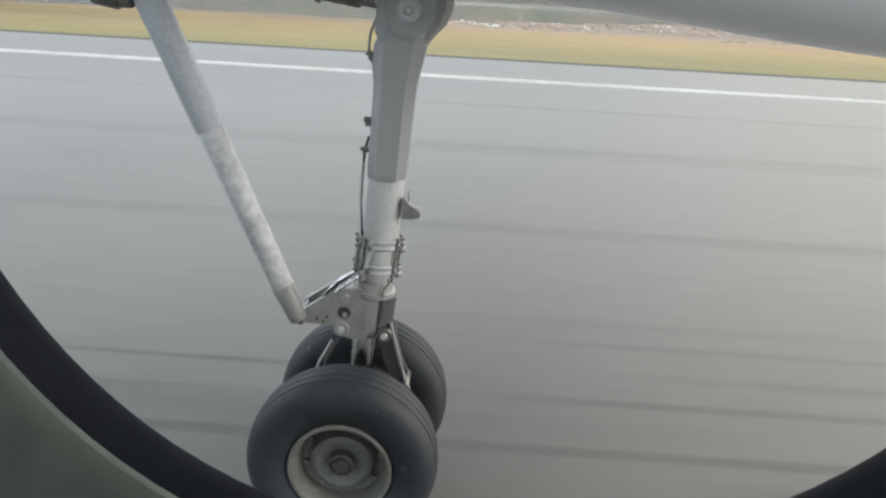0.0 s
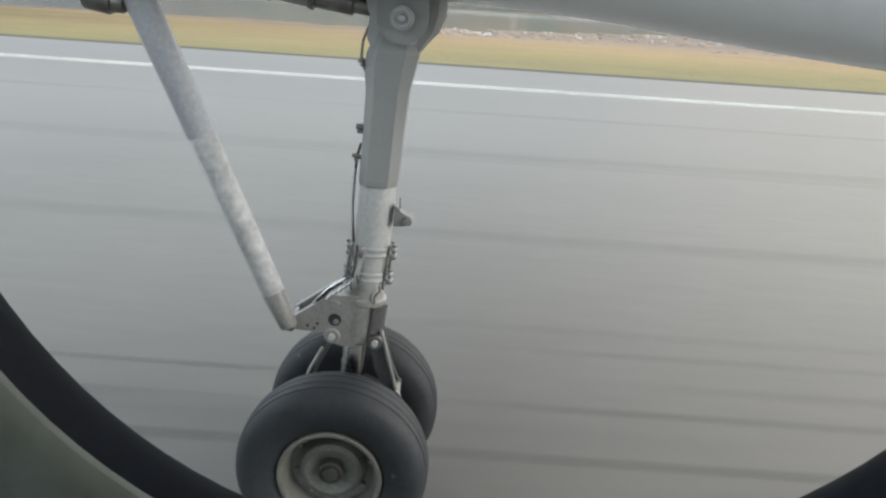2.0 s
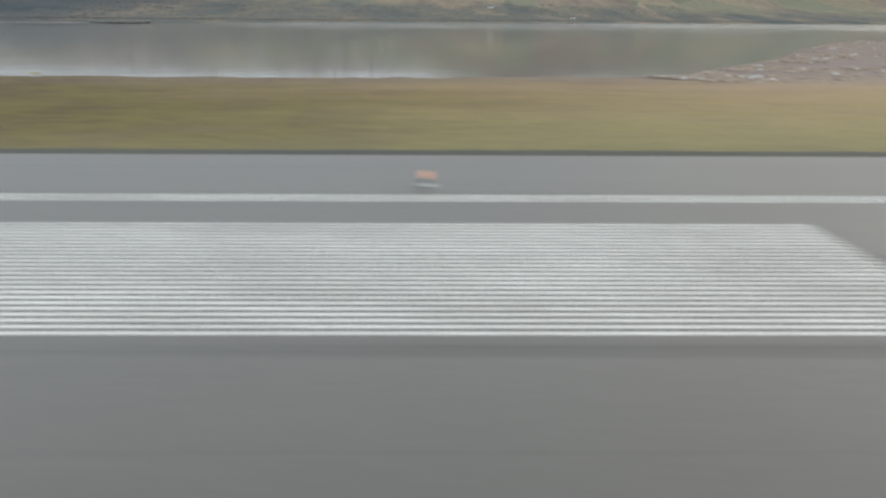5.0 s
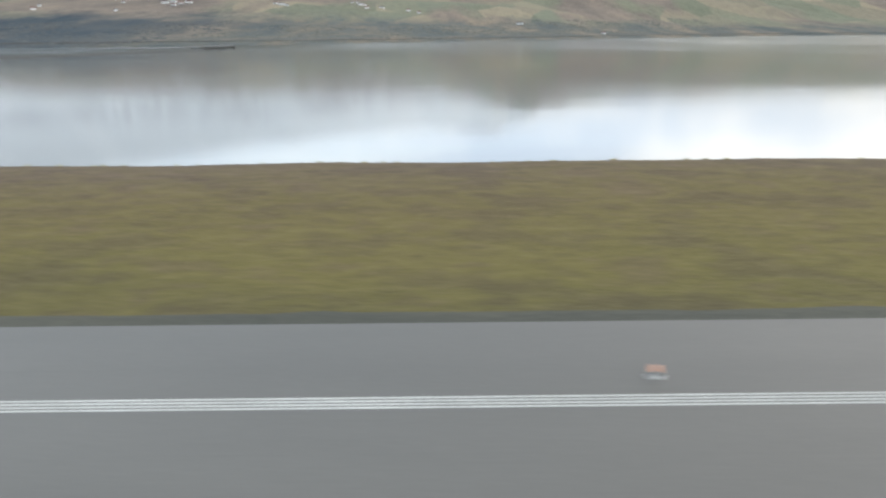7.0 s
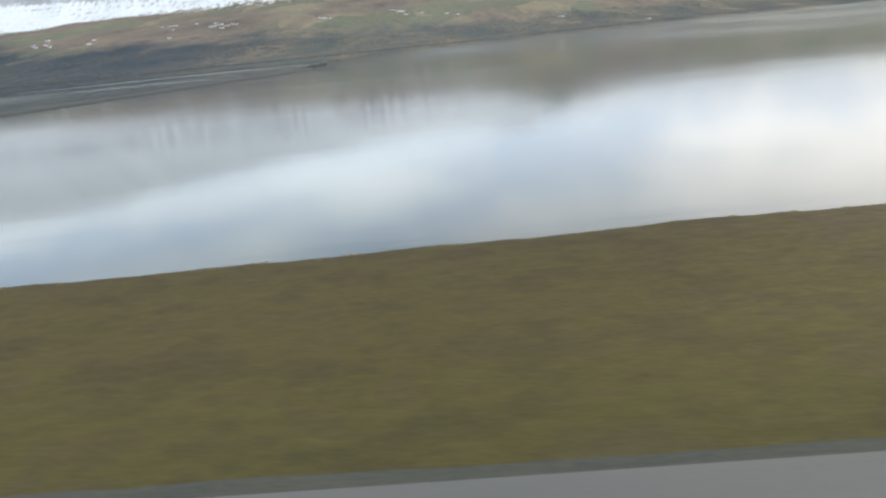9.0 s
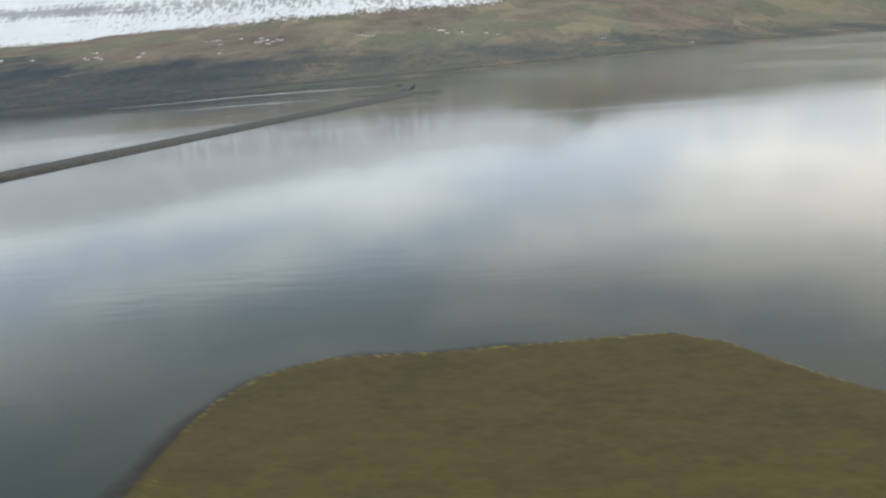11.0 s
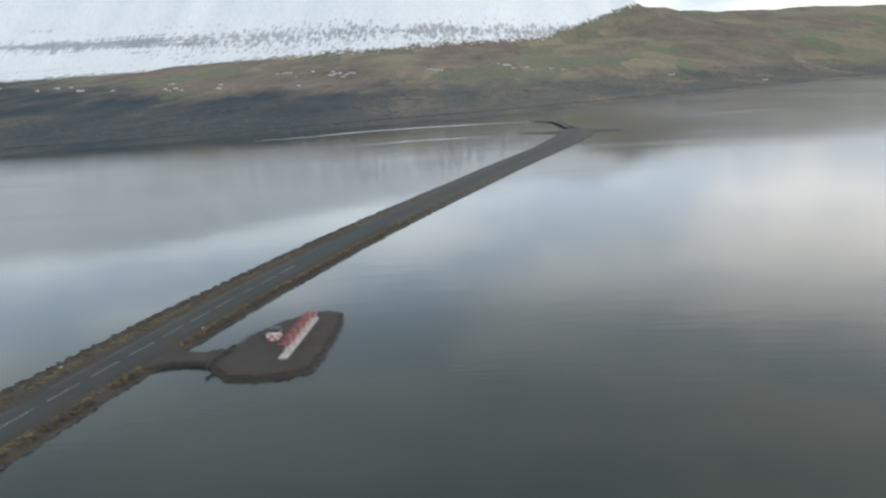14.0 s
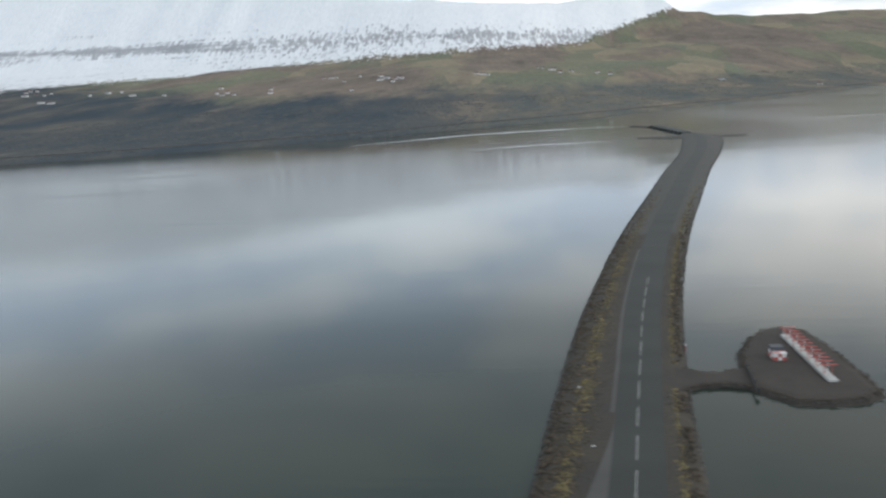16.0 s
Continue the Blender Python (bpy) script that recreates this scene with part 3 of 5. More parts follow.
def add_rod(bm, a, b, r0, r1=None, seg=20, lip=0.0):
    a, b = Vector(a), Vector(b)
    d = (b - a).length
    r1 = r0 if r1 is None else r1
    e = min(0.12 * d, 0.3 * r0) if not lip else lip
    add_lathe(bm, a, b - a, [(0, 0), (0, r0 - 0.4 * e), (0.6 * e, r0), (d - 0.6 * e, r1), (d, r1 - 0.4 * e), (d, 0)], seg)


def add_tube(bm, points, r, seg=8):
    pts = [Vector(p) for p in points]
    rings = []
    for i, p in enumerate(pts):
        t = (pts[min(i + 1, len(pts) - 1)] - pts[max(i - 1, 0)]).normalized()
        u = t.cross(Vector((0.31, 0.94, 0.12))).normalized()
        w = t.cross(u)
        rings.append([bm.verts.new(p + (u * math.cos(k) + w * math.sin(k)) * r) for k in (2 * math.pi * j / seg for j in range(seg))])
    for a, b in zip(rings, rings[1:]):
        for i in range(seg):
            bm.faces.new((a[i], a[(i + 1) % seg], b[(i + 1) % seg], b[i]))
    bm.faces.new(rings[0])
    bm.faces.new(rings[-1][::-1])


def add_loft(bm, sections, cap=True):
    rings = [[bm.verts.new(p) for p in s] for s in sections]
    k = len(rings[0])
    for a, b in zip(rings, rings[1:]):
        for i in range(k):
            bm.faces.new((a[i], a[(i + 1) % k], b[(i + 1) % k], b[i]))
    if cap:
        bm.faces.new(rings[0])
        bm.faces.new(rings[-1][::-1])
    return rings


def add_plate(bm, outline, normal, thick, holes=0):
    """A flat plate from a closed outline of points."""
    nrm = Vector(normal).normalized() * (thick / 2)
    a = [bm.verts.new(Vector(p) + nrm) for p in outline]
    b = [bm.verts.new(Vector(p) - nrm) for p in outline]
    bm.faces.new(a)
    bm.faces.new(b[::-1])
    for i in range(len(a)):
        j = (i + 1) % len(a)
        bm.faces.new((a[i], b[i], b[j], a[j]))


def grid_sheet(bm, columns):
    """columns: rows of points; neighbours are joined by quads."""
    vs = [[bm.verts.new(p) for p in c] for c in columns]
    for a, b in zip(vs, vs[1:]):
        for i in range(len(a) - 1):
            bm.faces.new((a[i], b[i], b[i + 1], a[i + 1]))


def between(table, v):
    if v <= table[0][0]:
        return table[0][1]
    for (a, p), (b, q) in zip(table, table[1:]):
        if v <= b:
            return p + (q - p) * (v - a) / (b - a)
    return table[-1][1]


def fuzz(x, y, s, k=0.0):
    return noise.noise(Vector((x * s, y * s, k)))


WATER_Z = -1.2

# ---- water ----
bm = bmesh.new()
add = [bm.verts.new(p) for p in ((-9000, -3000, WATER_Z), (6000, -3000, WATER_Z), (6000, 4900, WATER_Z), (-9000, 4900, WATER_Z))]
bm.faces.new(add)
structure("water", bm, M_WATER, "still grey-green fjord water mirroring a cloudy sky", "water")

# ---- airport land: a flat spit that ends in a rounded tip ----
SHORE = [(-283.9, 31.5), (-283.2, 38.8), (-282.9, 43.6), (-281.8, 49.4), (-279.6, 53.6), (-276, 56.2), (-271.5, 57.0), (-265.0, 57.4), (-256, 58.0), (-248, 58.8), (-242, 58.9), (-238.5, 56.2), (-235, 51.2), (-231.5, 46.8), (-228, 44.9), (-221, 44), (-205, 44.2), (-190, 45.4), (-170, 46.4), (-150, 47), (-125, 47.2), (-105, 47.4), (-80, 46.8), (-63, 47.4), (-40, 48), (-27, 50.5), (-8, 76), (10, 106), (40, 150), (200, 170), (700, 190)]


def shore_y(x):
    return between(SHORE, x) + 0.7 * fuzz(x, 0, 0.09) + 0.35 * fuzz(x, 5, 0.4)


LAND_Y = [-330, -200, -100, -60, -40, -17.5, 0, 17.4]
xs = [-284.4, -284.1, -283.7, -283.2, -282.6, -281.8, -280.6] + [-279 + 1.5 * i for i in range(190)] + [8 + 12 * i for i in range(60)]
bm = bmesh.new()
cols = []
for x in xs:
    s = shore_y(x)
    tip = max(0.0, min(1.0, (x + 284.4) / 1.8))
    low = -2.2 * (1 - tip) ** 2
    col = [(x, min(y, s - 6), low) for y in LAND_Y]
    for k in (0.25, 0.5, 0.75, 0.9):
        y = 17.4 + (s - 3 - 17.4) * k
        col.append((x, y, low + 0.14 * fuzz(x, y, 0.08) - 0.1 * k))
    col += [(x, s - 2.2, low - 0.12 + 0.1 * fuzz(x, 1, 0.5)), (x, s - 0.3, low - 0.3), (x, s + 0.35, low - 0.8), (x, s + 0.8, -1.5), (x, s + 2, -2.4)]
    cols.append(col)
grid_sheet(bm, cols)
structure("ground", bm, M_GRASS, "flat airfield ground of yellow-brown winter grass", "ground", smooth=True)

# runway
bm = bmesh.new()
grid_sheet(bm, [[(x, y, z) for y, z in ((-17.37, -0.1), (-17.37, 0.008), (-8, 0.012), (0, 0.014), (8, 0.012), (17.37, 0.008), (17.37, -0.1))] for x in [-236 + 12 * i for i in range(70)]])
structure("runway", bm, M_ASPHALT, "grey asphalt runway with dark rubber streaks", "runway")
bm = bmesh.new()
grid_sheet(bm, [[(x, 17.38, 0.005), (x, 17.9 + 0.25 * fuzz(x, 3, 0.15), 0.02), (x, 18.45 + 0.25 * fuzz(x, 9, 0.12) + 0.2 * fuzz(x, 2, 0.6), -0.02)] for x in [-238 + 1.5 * i for i in range(520)]])
structure("trim_verge", bm, M_EDGE, "narrow dark gravel verge along the runway edge", "verge")

# painted markings: thin bands between the pavement grooves
def band(x0, x1, y0, y1, z=0.0125):
    b = bmesh.new()
    add_box(b, ((x0 + x1) / 2, (y0 + y1) / 2, z + 0.002), (x1 - x0, y1 - y0, 0.006))
    return b


edge_line = thing("runway_edge_line", (0, 0, 0), "white grooved runway edge line on asphalt", "road marking")
edge_line["kind"] = "structure"
for i in range(4):
    y = 12.36 + 0.15 * i
    part("stripe", band(-236, 560, y, y + 0.072), M_LINE, edge_line, smooth=False)

block = thing("aiming_point_marking", (0, 0, 0), "broad white grooved aiming block painted on the runway", "road marking")
block["kind"] = "structure"
for i in range(26):
    y = 6.16 + (10.84 - 6.16) * i / 26
    part("stripe", band(-65.37 + 0.03 * math.sin(i * 5), -37.5, y, y + 0.09), M_PAINT, block, smooth=False)

# rubber laid down by landing aircraft
skids = thing("rubber_streaks", (0, 0, 0), "thin dark tyre rubber streaks along the asphalt", "tyre marks")
skids["kind"] = "structure"
rnd = random.Random(17)
for y, wide, faint in ((8.9, 0.34, 1), (5.85, 0.46, 1), (3.1, 0.3, 1), (1.72, 0.10, 1), (1.50, 0.08, 1), (1.24, 0.10, 1), (1.18, 0.05, 0), (1.03, 0.07, 0), (0.95, 0.09, 0), (0.84, 0.14, 1), (0.70, 0.07, 0), (0.56, 0.12, 1), (0.44, 0.05, 0), (-0.6, 0.14, 1), (-0.9, 0.08, 0)):
    x = -50 + rnd.uniform(0, 6)
    while x < 20:
        long = rnd.uniform(2.2, 7.5) if wide < 0.15 else rnd.uniform(14, 22)
        b = bmesh.new()
        lean = rnd.uniform(-0.003, 0.003)
        z = 0.0165 + 0.0002 * rnd.randrange(8)
        cols = []
        for i in range(9):
            u = i / 8
            w = wide * rnd.uniform(0.85, 1.1) / 2
            yc = y + lean * long * u
            cols.append([(x + long * u, yc - w, z), (x + long * u, yc + w, z)])
        grid_sheet(b, cols)
        part("streak", b, M_RUBBER_FAINT if faint or rnd.random() < 0.3 else M_RUBBER, skids, smooth=False)
        x += long + (rnd.uniform(0.5, 6) if wide < 0.15 else -1.0)

# ---- runway edge lamps and approach slope lamps ----
def runway_lamp(x, y):
    t = thing("runway_lamp", (x, y, 0.012), "low amber-topped runway edge lamp on the asphalt", "runway lamp", "runway edge lamps")
    b = bmesh.new()
    add_lathe(b, (0, 0, 0), (0, 0, 1), [(0, 0), (0, 0.17), (0.02, 0.17), (0.03, 0.13), (0.03, 0)], 20)
    part("base_plate", b, M_PLINTH, t)
    b = bmesh.new()
    add_lathe(b, (0, 0, 0.05), (0, 0, 1), [(0, 0.09), (0.08, 0.09), (0.1, 0.1), (0.12, 0.1), (0.12, 0)], 20)
    part("collar", b, M_GALV, t)
    b = bmesh.new()
    add_lathe(b, (0, 0, 0.17), (0, 0, 1), [(0, 0.085), (0.1, 0.085), (0.15, 0.05), (0.16, 0)], 20)
    part("lamp_glass", b, M_LAMP, t)
    return t


lamp = runway_lamp(-148.25, 13.77)
for k in range(1, 7):
    copy_thing(lamp, pose(-148.25 + 34.65 * k, 13.77, 0.012))
for k in range(1, 3):
    copy_thing(lamp, pose(-148.25 - 34.65 * k, 13.77, 0.012))


def slope_lamp(x, y):
    t = thing("slope_lamp", (x, y, 0), "low pale yellow approach slope light box on short legs", "airfield light", "row of approach slope lights")
    b = bmesh.new()
    add_box(b, (0, 0, 0.28), (0.42, 0.42, 0.1), bevel=0.02)
    part("housing", b, M_SLOPE, t)
    for dx in (-0.15, 0.15):
        b = bmesh.new()
        add_rod(b, (dx, 0, -0.05), (dx, 0, 0.24), 0.035, seg=10)
        part("leg", b, M_GALV, t)
    b = bmesh.new()
    add_box(b, (0.214, 0, 0.28), (0.016, 0.34, 0.06), bevel=0.004)
    part("lens", b, M_HOSE, t)
    return t


M_SLOPE = surface("pale yellow lamp box", (0.42, 0.36, 0.18), (0.56, 0.48, 0.26), 0.5, 0, 4, depth=0.002)
pl = slope_lamp(-69.1, 23.2)
for x, y in ((-68.7, 29.4), (-68.3, 35.8), (-67.9, 42.2)):
    copy_thing(pl, pose(x, y, 0))

# ---- grass fringe along the shore ----
def tufts(places, material, name, label, category, low, high, flat=0.8):
    """Many small ragged clumps: one joined mesh."""
    verts, faces = [], []
    rnd = random.Random(len(places))
    for x, y, z in places:
        r, h, n0 = rnd.uniform(low, high), rnd.uniform(low, high) * flat, len(verts)
        a0, k = rnd.uniform(0, 6.28), 6
        for j in range(k):
            a = a0 + 6.283 * j / k
            q = r * rnd.uniform(0.7, 1.25)
            verts.append((x + q * math.cos(a), y + q * math.sin(a), z - 0.25 * h))
        for j in range(k):
            a = a0 + 0.5 + 6.283 * j / k
            q = r * rnd.uniform(0.35, 0.9)
            verts.append((x + q * math.cos(a), y + q * math.sin(a), z + h * rnd.uniform(0.45, 0.95)))
        verts.append((x + rnd.uniform(-0.3, 0.3) * r, y + rnd.uniform(-0.3, 0.3) * r, z + h * rnd.uniform(0.9, 1.2)))
        for j in range(k):
            i = (j + 1) % k
            faces += [(n0 + j, n0 + i, n0 + k + j), (n0 + i, n0 + k + i, n0 + k + j), (n0 + k + j, n0 + k + i, n0 + 2 * k)]
    me = bpy.data.meshes.new(name)
    me.from_pydata(verts, [], faces)
    me.materials.append(material)
    for p in me.polygons:
        p.use_smooth = True
    return tagged(new(name, me), label, category, kind="stuff")


rnd = random.Random(3)
spots = []
for i in range(5200):
    x = rnd.uniform(-282, 60)
    if x > -225 and rnd.random() < 0.93:
        continue
    spots.append((x, shore_y(x) - 0.2 - 1.8 * rnd.random() ** 2, -0.4))
for i in range(2600):
    y = rnd.uniform(-20, 50)
    k = rnd.random() ** 1.5
    x = -283.6 + 2.4 * k
    if y < shore_y(x) - 1.5:
        spots.append((x, y, -1.05 + 0.8 * min(1, 1.6 * k)))
bank = []
for i in range(5200):
    x = rnd.uniform(-282, 0)
    k = rnd.random()
    bank.append((x, shore_y(x) - 0.1 + 0.75 * k, -0.42 - 0.8 * k))
tufts(bank, M_STONE, "shore_stones", "dark wet stones along the airfield shore", "stones", 0.07, 0.2, 0.6)
tufts(spots, M_FRINGE, "shore_grass", "ragged dead yellow grass along the shore bank", "grass", 0.1, 0.3)

scrub, pale = [], []
for i in range(5200):
    x = rnd.uniform(-30, 150)
    top = shore_y(x)
    y = top - 3 - (top - 40) * rnd.random() ** 1.4 if top > 46 else 0
    if y < 41 + 6 * fuzz(x, 1, 0.05) or fuzz(x, y, 0.12, 2) < -0.12:
        continue
    (pale if rnd.random() < 0.07 else scrub).append((x, y, -0.05))
tufts(scrub, M_SCRUB, "heath_scrub", "low mauve-brown heath scrub on the airfield edge", "scrub", 0.2, 0.55, 0.25)
tufts(pale, M_PLINTH, "heath_stones", "pale boulders among the heath scrub", "stones", 0.12, 0.3, 0.6)

# wet mud at the foot of the bank round the tip of the spit
bm = bmesh.new()
line = [(-284.2 + 0.25 * i, shore_y(-284.2 + 0.25 * i)) for i in range(170)]
outer = [(-284.6, y) for y in range(-120, 32, 2)] + line
cols = []
for i, (x, y) in enumerate(outer):
    p, q = Vector(outer[max(i - 1, 0)]), Vector(outer[min(i + 1, len(outer) - 1)])
    side = Vector((-(q - p).y, (q - p).x)).normalized()
    w = 1.9 + 1.1 * fuzz(x, y, 0.3, 6)
    cols.append([(x - side.x * 0.6, y - side.y * 0.6, -1.12), (x + side.x * (0.7 + 0.4 * w), y + side.y * (0.7 + 0.4 * w), -1.165), (x + side.x * (0.9 + w), y + side.y * (0.9 + w), -1.215)])
grid_sheet(bm, cols)
structure("mud_edge", bm, M_MUD, "dark brown wet mud along the tip of the airfield", "mud", smooth=True)

# ---- causeway with a road, a lay-by and a short neck to a gravel island ----
CENTRE = [(-260, -470), (-100, -461), (0, -450), (69, -440), (97, -435.5), (111, -433.8), (150, -425.3), (200, -413.5), (230, -405), (317, -380.5), (340, -374.5), (435, -345), (505, -327), (560, -315), (600, -316), (650, -320), (720, -323), (760, -340), (800, -375), (860, -440), (1150, -460)]
HALF = [(-260, 9), (69, 9.2), (110, 9.2), (150, 9.3), (200, 9.7), (320, 10.6), (435, 12), (505, 14), (550, 14), (585, 11), (602, 4), (716, 5), (1150, 6)]
OFFSET = [(-260, 1.5), (69, 2.2), (105, 2.7), (150, 2.2), (230, 1.5), (350, 0.8), (500, 0), (1150, 0)]
ys = [-260 + 5 * i for i in range(173)]


def cw_mid(y):
    # averaged over a stretch, so that the bends are soft
    return sum(between(CENTRE, y + d) for d in (-24, -12, 0, 12, 24)) / 5


def cw_road(y):
    return cw_mid(y) + between(OFFSET, y)


def cw_body(rows_y):
    b2 = bmesh.new()
    cols2 = []
    for y in rows_y:
        c, h, r = cw_mid(y), between(HALF, y), cw_road(y)
        k = min(1.0, h / 9)
        jn, js = 0.5 * fuzz(y, 1, 0.22) + 0.3 * fuzz(y, 1, 0.9), 0.5 * fuzz(y, 7, 0.22) + 0.3 * fuzz(y, 7, 0.9)
        cols2.append([(c - h - 0.7, y, -2.4), (c - h + 0.6 + jn, y, -1.15), (c - h + 2.0 * k + jn, y, -0.55), (r - 4.6 * k, y, -0.36), (r - 3.9 * k, y, -0.34), (r + 3.9 * k, y, -0.34), (r + 4.4 * k, y, -0.38), (c + h - 1.4 * k + js, y, -0.6), (c + h + js, y, -1.15), (c + h + 1.2, y, -2.4)])
    grid_sheet(b2, cols2)
    b2.faces.new([b2.verts.new(p) for p in cols2[-1]])
    b2.faces.new([b2.verts.new(p) for p in cols2[0]])
    return b2


structure("causeway", cw_body([-260 + 2.5 * i for i in range(185)]), M_VERGE, "low stone causeway across the fjord with grassy banks", "causeway", smooth=True)
# Body colour turns greyer from y 200 outward.
structure("causeway_outer", cw_body([200 + 2.5 * i for i in range(162)]), M_BANK_GREY, "outer length of the causeway with plain grey banks", "causeway", smooth=True)
structure("causeway_landing", cw_body([716 + 2.5 * i for i in range(14)]), M_GRAVEL, "low gravel bar between the bridge and the far shore", "causeway", smooth=True)

ROAD_LEFT = [(-260, 2.75), (90, 2.75), (150, 3.4), (1150, 3.4)]

# road bridge over the gap at the far end
bridge = thing("road_bridge", (-319.5, 658, -1.2), "low dark concrete road bridge over the far channel", "bridge")
bx = 4.0 / 118
for name, dx, w, z, h, mt in (("deck", 0, 6.4, 1.0, 0.5, M_ROAD), ("edge_beam", -3.2, 0.5, 1.15, 0.9, M_BARRIER), ("edge_beam", 3.2, 0.5, 1.15, 0.9, M_BARRIER), ("railing", -3.2, 0.15, 2.1, 0.18, M_GALV), ("railing", 3.2, 0.15, 2.1, 0.18, M_GALV)):
    b = bmesh.new()
    add_box(b, (dx, 0, z), (w, 122, h), Matrix.Rotation(bx, 3, "Z"), bevel=0.04)
    part(name, b, mt, bridge, smooth=False)
for i in range(-4, 5):
    b = bmesh.new()
    add_box(b, (-bx * 14 * i, 14 * i, 0.1), (5.4, 1.0, 1.6), bevel=0.1)
    part("pier", b, M_PLINTH, bridge)
    for dx in (-3.2, 3.2):
        b = bmesh.new()
        add_box(b, (dx - bx * 14 * i, 14 * i, 1.8), (0.18, 0.18, 0.7), bevel=0.02)
        part("rail_post", b, M_GALV, bridge)

bm = bmesh.new()
grid_sheet(bm, [[(cw_road(y) - between(ROAD_LEFT, y), y, -0.31), (cw_road(y) - 1.6, y, -0.28), (cw_road(y), y, -0.27), (cw_road(y) + 1.6, y, -0.28), (cw_road(y) + 3.15, y, -0.31)] for y in ys])
structure("road", bm, M_ROAD, "dark two-lane asphalt road along the causeway", "road")

bm = bmesh.new()
cols = []
for i in range(31):
    y = 22 + 66 * i / 30
    u, v = min(1, (88 - y) / 30), min(1, (y - 22) / 20)
    wide = 3.1 * (3 * u * u - 2 * u ** 3) * (3 * v * v - 2 * v ** 3)
    cols.append([(cw_road(y) - 2.7 - max(0.02, wide), y, -0.30), (cw_road(y) - 2.77, y, -0.30)])
grid_sheet(bm, cols)
structure("lay_by", bm, M_LAYBY, "pale worn lay-by beside the causeway road", "lay-by")

dashes = thing("road_centre_line", (0, 0, 0), "dashed white centre line on dark asphalt", "road marking")
dashes["kind"] = "structure"
for i in range(46):
    y0 = -44.1 + 8.0 * i
    if y0 > 150:
        break
    b = bmesh.new()
    y1 = y0 + 5.7
    a, c = cw_road(y0), cw_road(y1)
    add_plate(b, [(a - 0.052, y0, -0.262), (a + 0.052, y0, -0.262), (c + 0.052, y1, -0.262), (c - 0.052, y1, -0.262)], (0, 0, 1), 0.006)
    part("dash", b, M_ROADPAINT, dashes, smooth=False)

ISLAND = [(-429, 106.0), (-426.5, 103.4), (-424, 102.0), (-421, 101.6), (-417.8, 102.8), (-416.4, 109.2), (-413.0, 115.6), (-409.5, 119.6), (-406.3, 120.9), (-403.4, 119.6), (-402.2, 114), (-401.7, 107), (-401.6, 99), (-402.2, 93.6), (-405, 91.5), (-409.5, 90.7), (-414, 91.1), (-416.9, 94.1), (-418.4, 96.2), (-421.5, 97.2), (-424.5, 96.9), (-426.8, 95.8), (-429, 93.6)]
bm = bmesh.new()
dense = []
for i in range(len(ISLAND)):
    a, b_ = Vector(ISLAND[i]), Vector(ISLAND[(i + 1) % len(ISLAND)])
    k = max(1, int((b_ - a).length / 0.9))
    for j in range(k):
        p = a.lerp(b_, j / k)
        dense.append((p.x + 0.25 * fuzz(p.x, p.y, 0.6), p.y + 0.25 * fuzz(p.y, p.x, 0.6, 4)))
mid_p = Vector((-410.5, 104))


def inset(p, d):
    v = Vector(p) - mid_p
    if p[0] < -418.2:
        return (p[0], p[1] + (d * 0.35 if p[1] < 100 else -d * 0.35))
    return tuple(mid_p + v * (1 - d / max(v.length, 1)))


rings = add_loft(bm, [[(*inset(p, -0.8), -2.2) for p in dense], [(*p, -1.12) for p in dense], [(*inset(p, 1.0), -0.62) for p in dense], [(*inset(p, 2.2), -0.5) for p in dense]], cap=False)
bm.faces.new(rings[-1])
structure("island_ground", bm, M_ISLAND, "small dark gravel island joined to the causeway by a neck", "gravel ground", smooth=False)

bm = bmesh.new()
cols = []
for i in range(41):
    x = -360 + 76 * i / 40
    w = 20 * math.sin(math.pi * i / 40) ** 0.6 + 0.05
    y = 563 - 0.3 * (x + 322) + 1.5 * fuzz(x, 2, 0.2)
    cols.append([(x, y - w - 2, -1.7), (x, y - w, -1.15), (x, y, -0.5), (x, y + w, -1.15), (x, y + w + 2, -1.7)])
grid_sheet(bm, cols)
structure("gravel_spit", bm, M_STONE, "low gravel spit across the end of the causeway", "gravel spit", smooth=True)

# Pale sheet whose colour stands in for a bright line on the water.
def pale_strip(points, width, name):
    b2 = bmesh.new()
    cols2 = []
    for i in range(61):
        u = (len(points) - 1) * i / 60
        k = min(int(u), len(points) - 2)
        p, q = Vector(points[k]), Vector(points[k + 1])
        c2 = p.lerp(q, u - k)
        w2 = width * (0.15 + math.sin(math.pi * i / 60)) * (1 + 0.5 * fuzz(i, 2, 0.3))
        y2 = c2.y + 3 * fuzz(c2.x, 1, 0.03)
        cols2.append([(c2.x, y2 - w2, -1.205), (c2.x, y2 - w2 * 0.6, -1.16), (c2.x, y2 + w2 * 0.6, -1.16), (c2.x, y2 + w2, -1.205)])
    grid_sheet(b2, cols2)
    return structure(name, b2, M_PALE_STRIP, "thin pale strip for a bright line on shallow water", "ice", smooth=True)


pale_strip([(-620, 690), (-572, 716), (-544, 738), (-500, 763), (-451, 768), (-403, 768), (-345, 757)], 5.5, "shore_pale_strip")
pale_strip([(-490, 548), (-454, 562), (-427, 566), (-385, 562)], 2.2, "shore_pale_line")

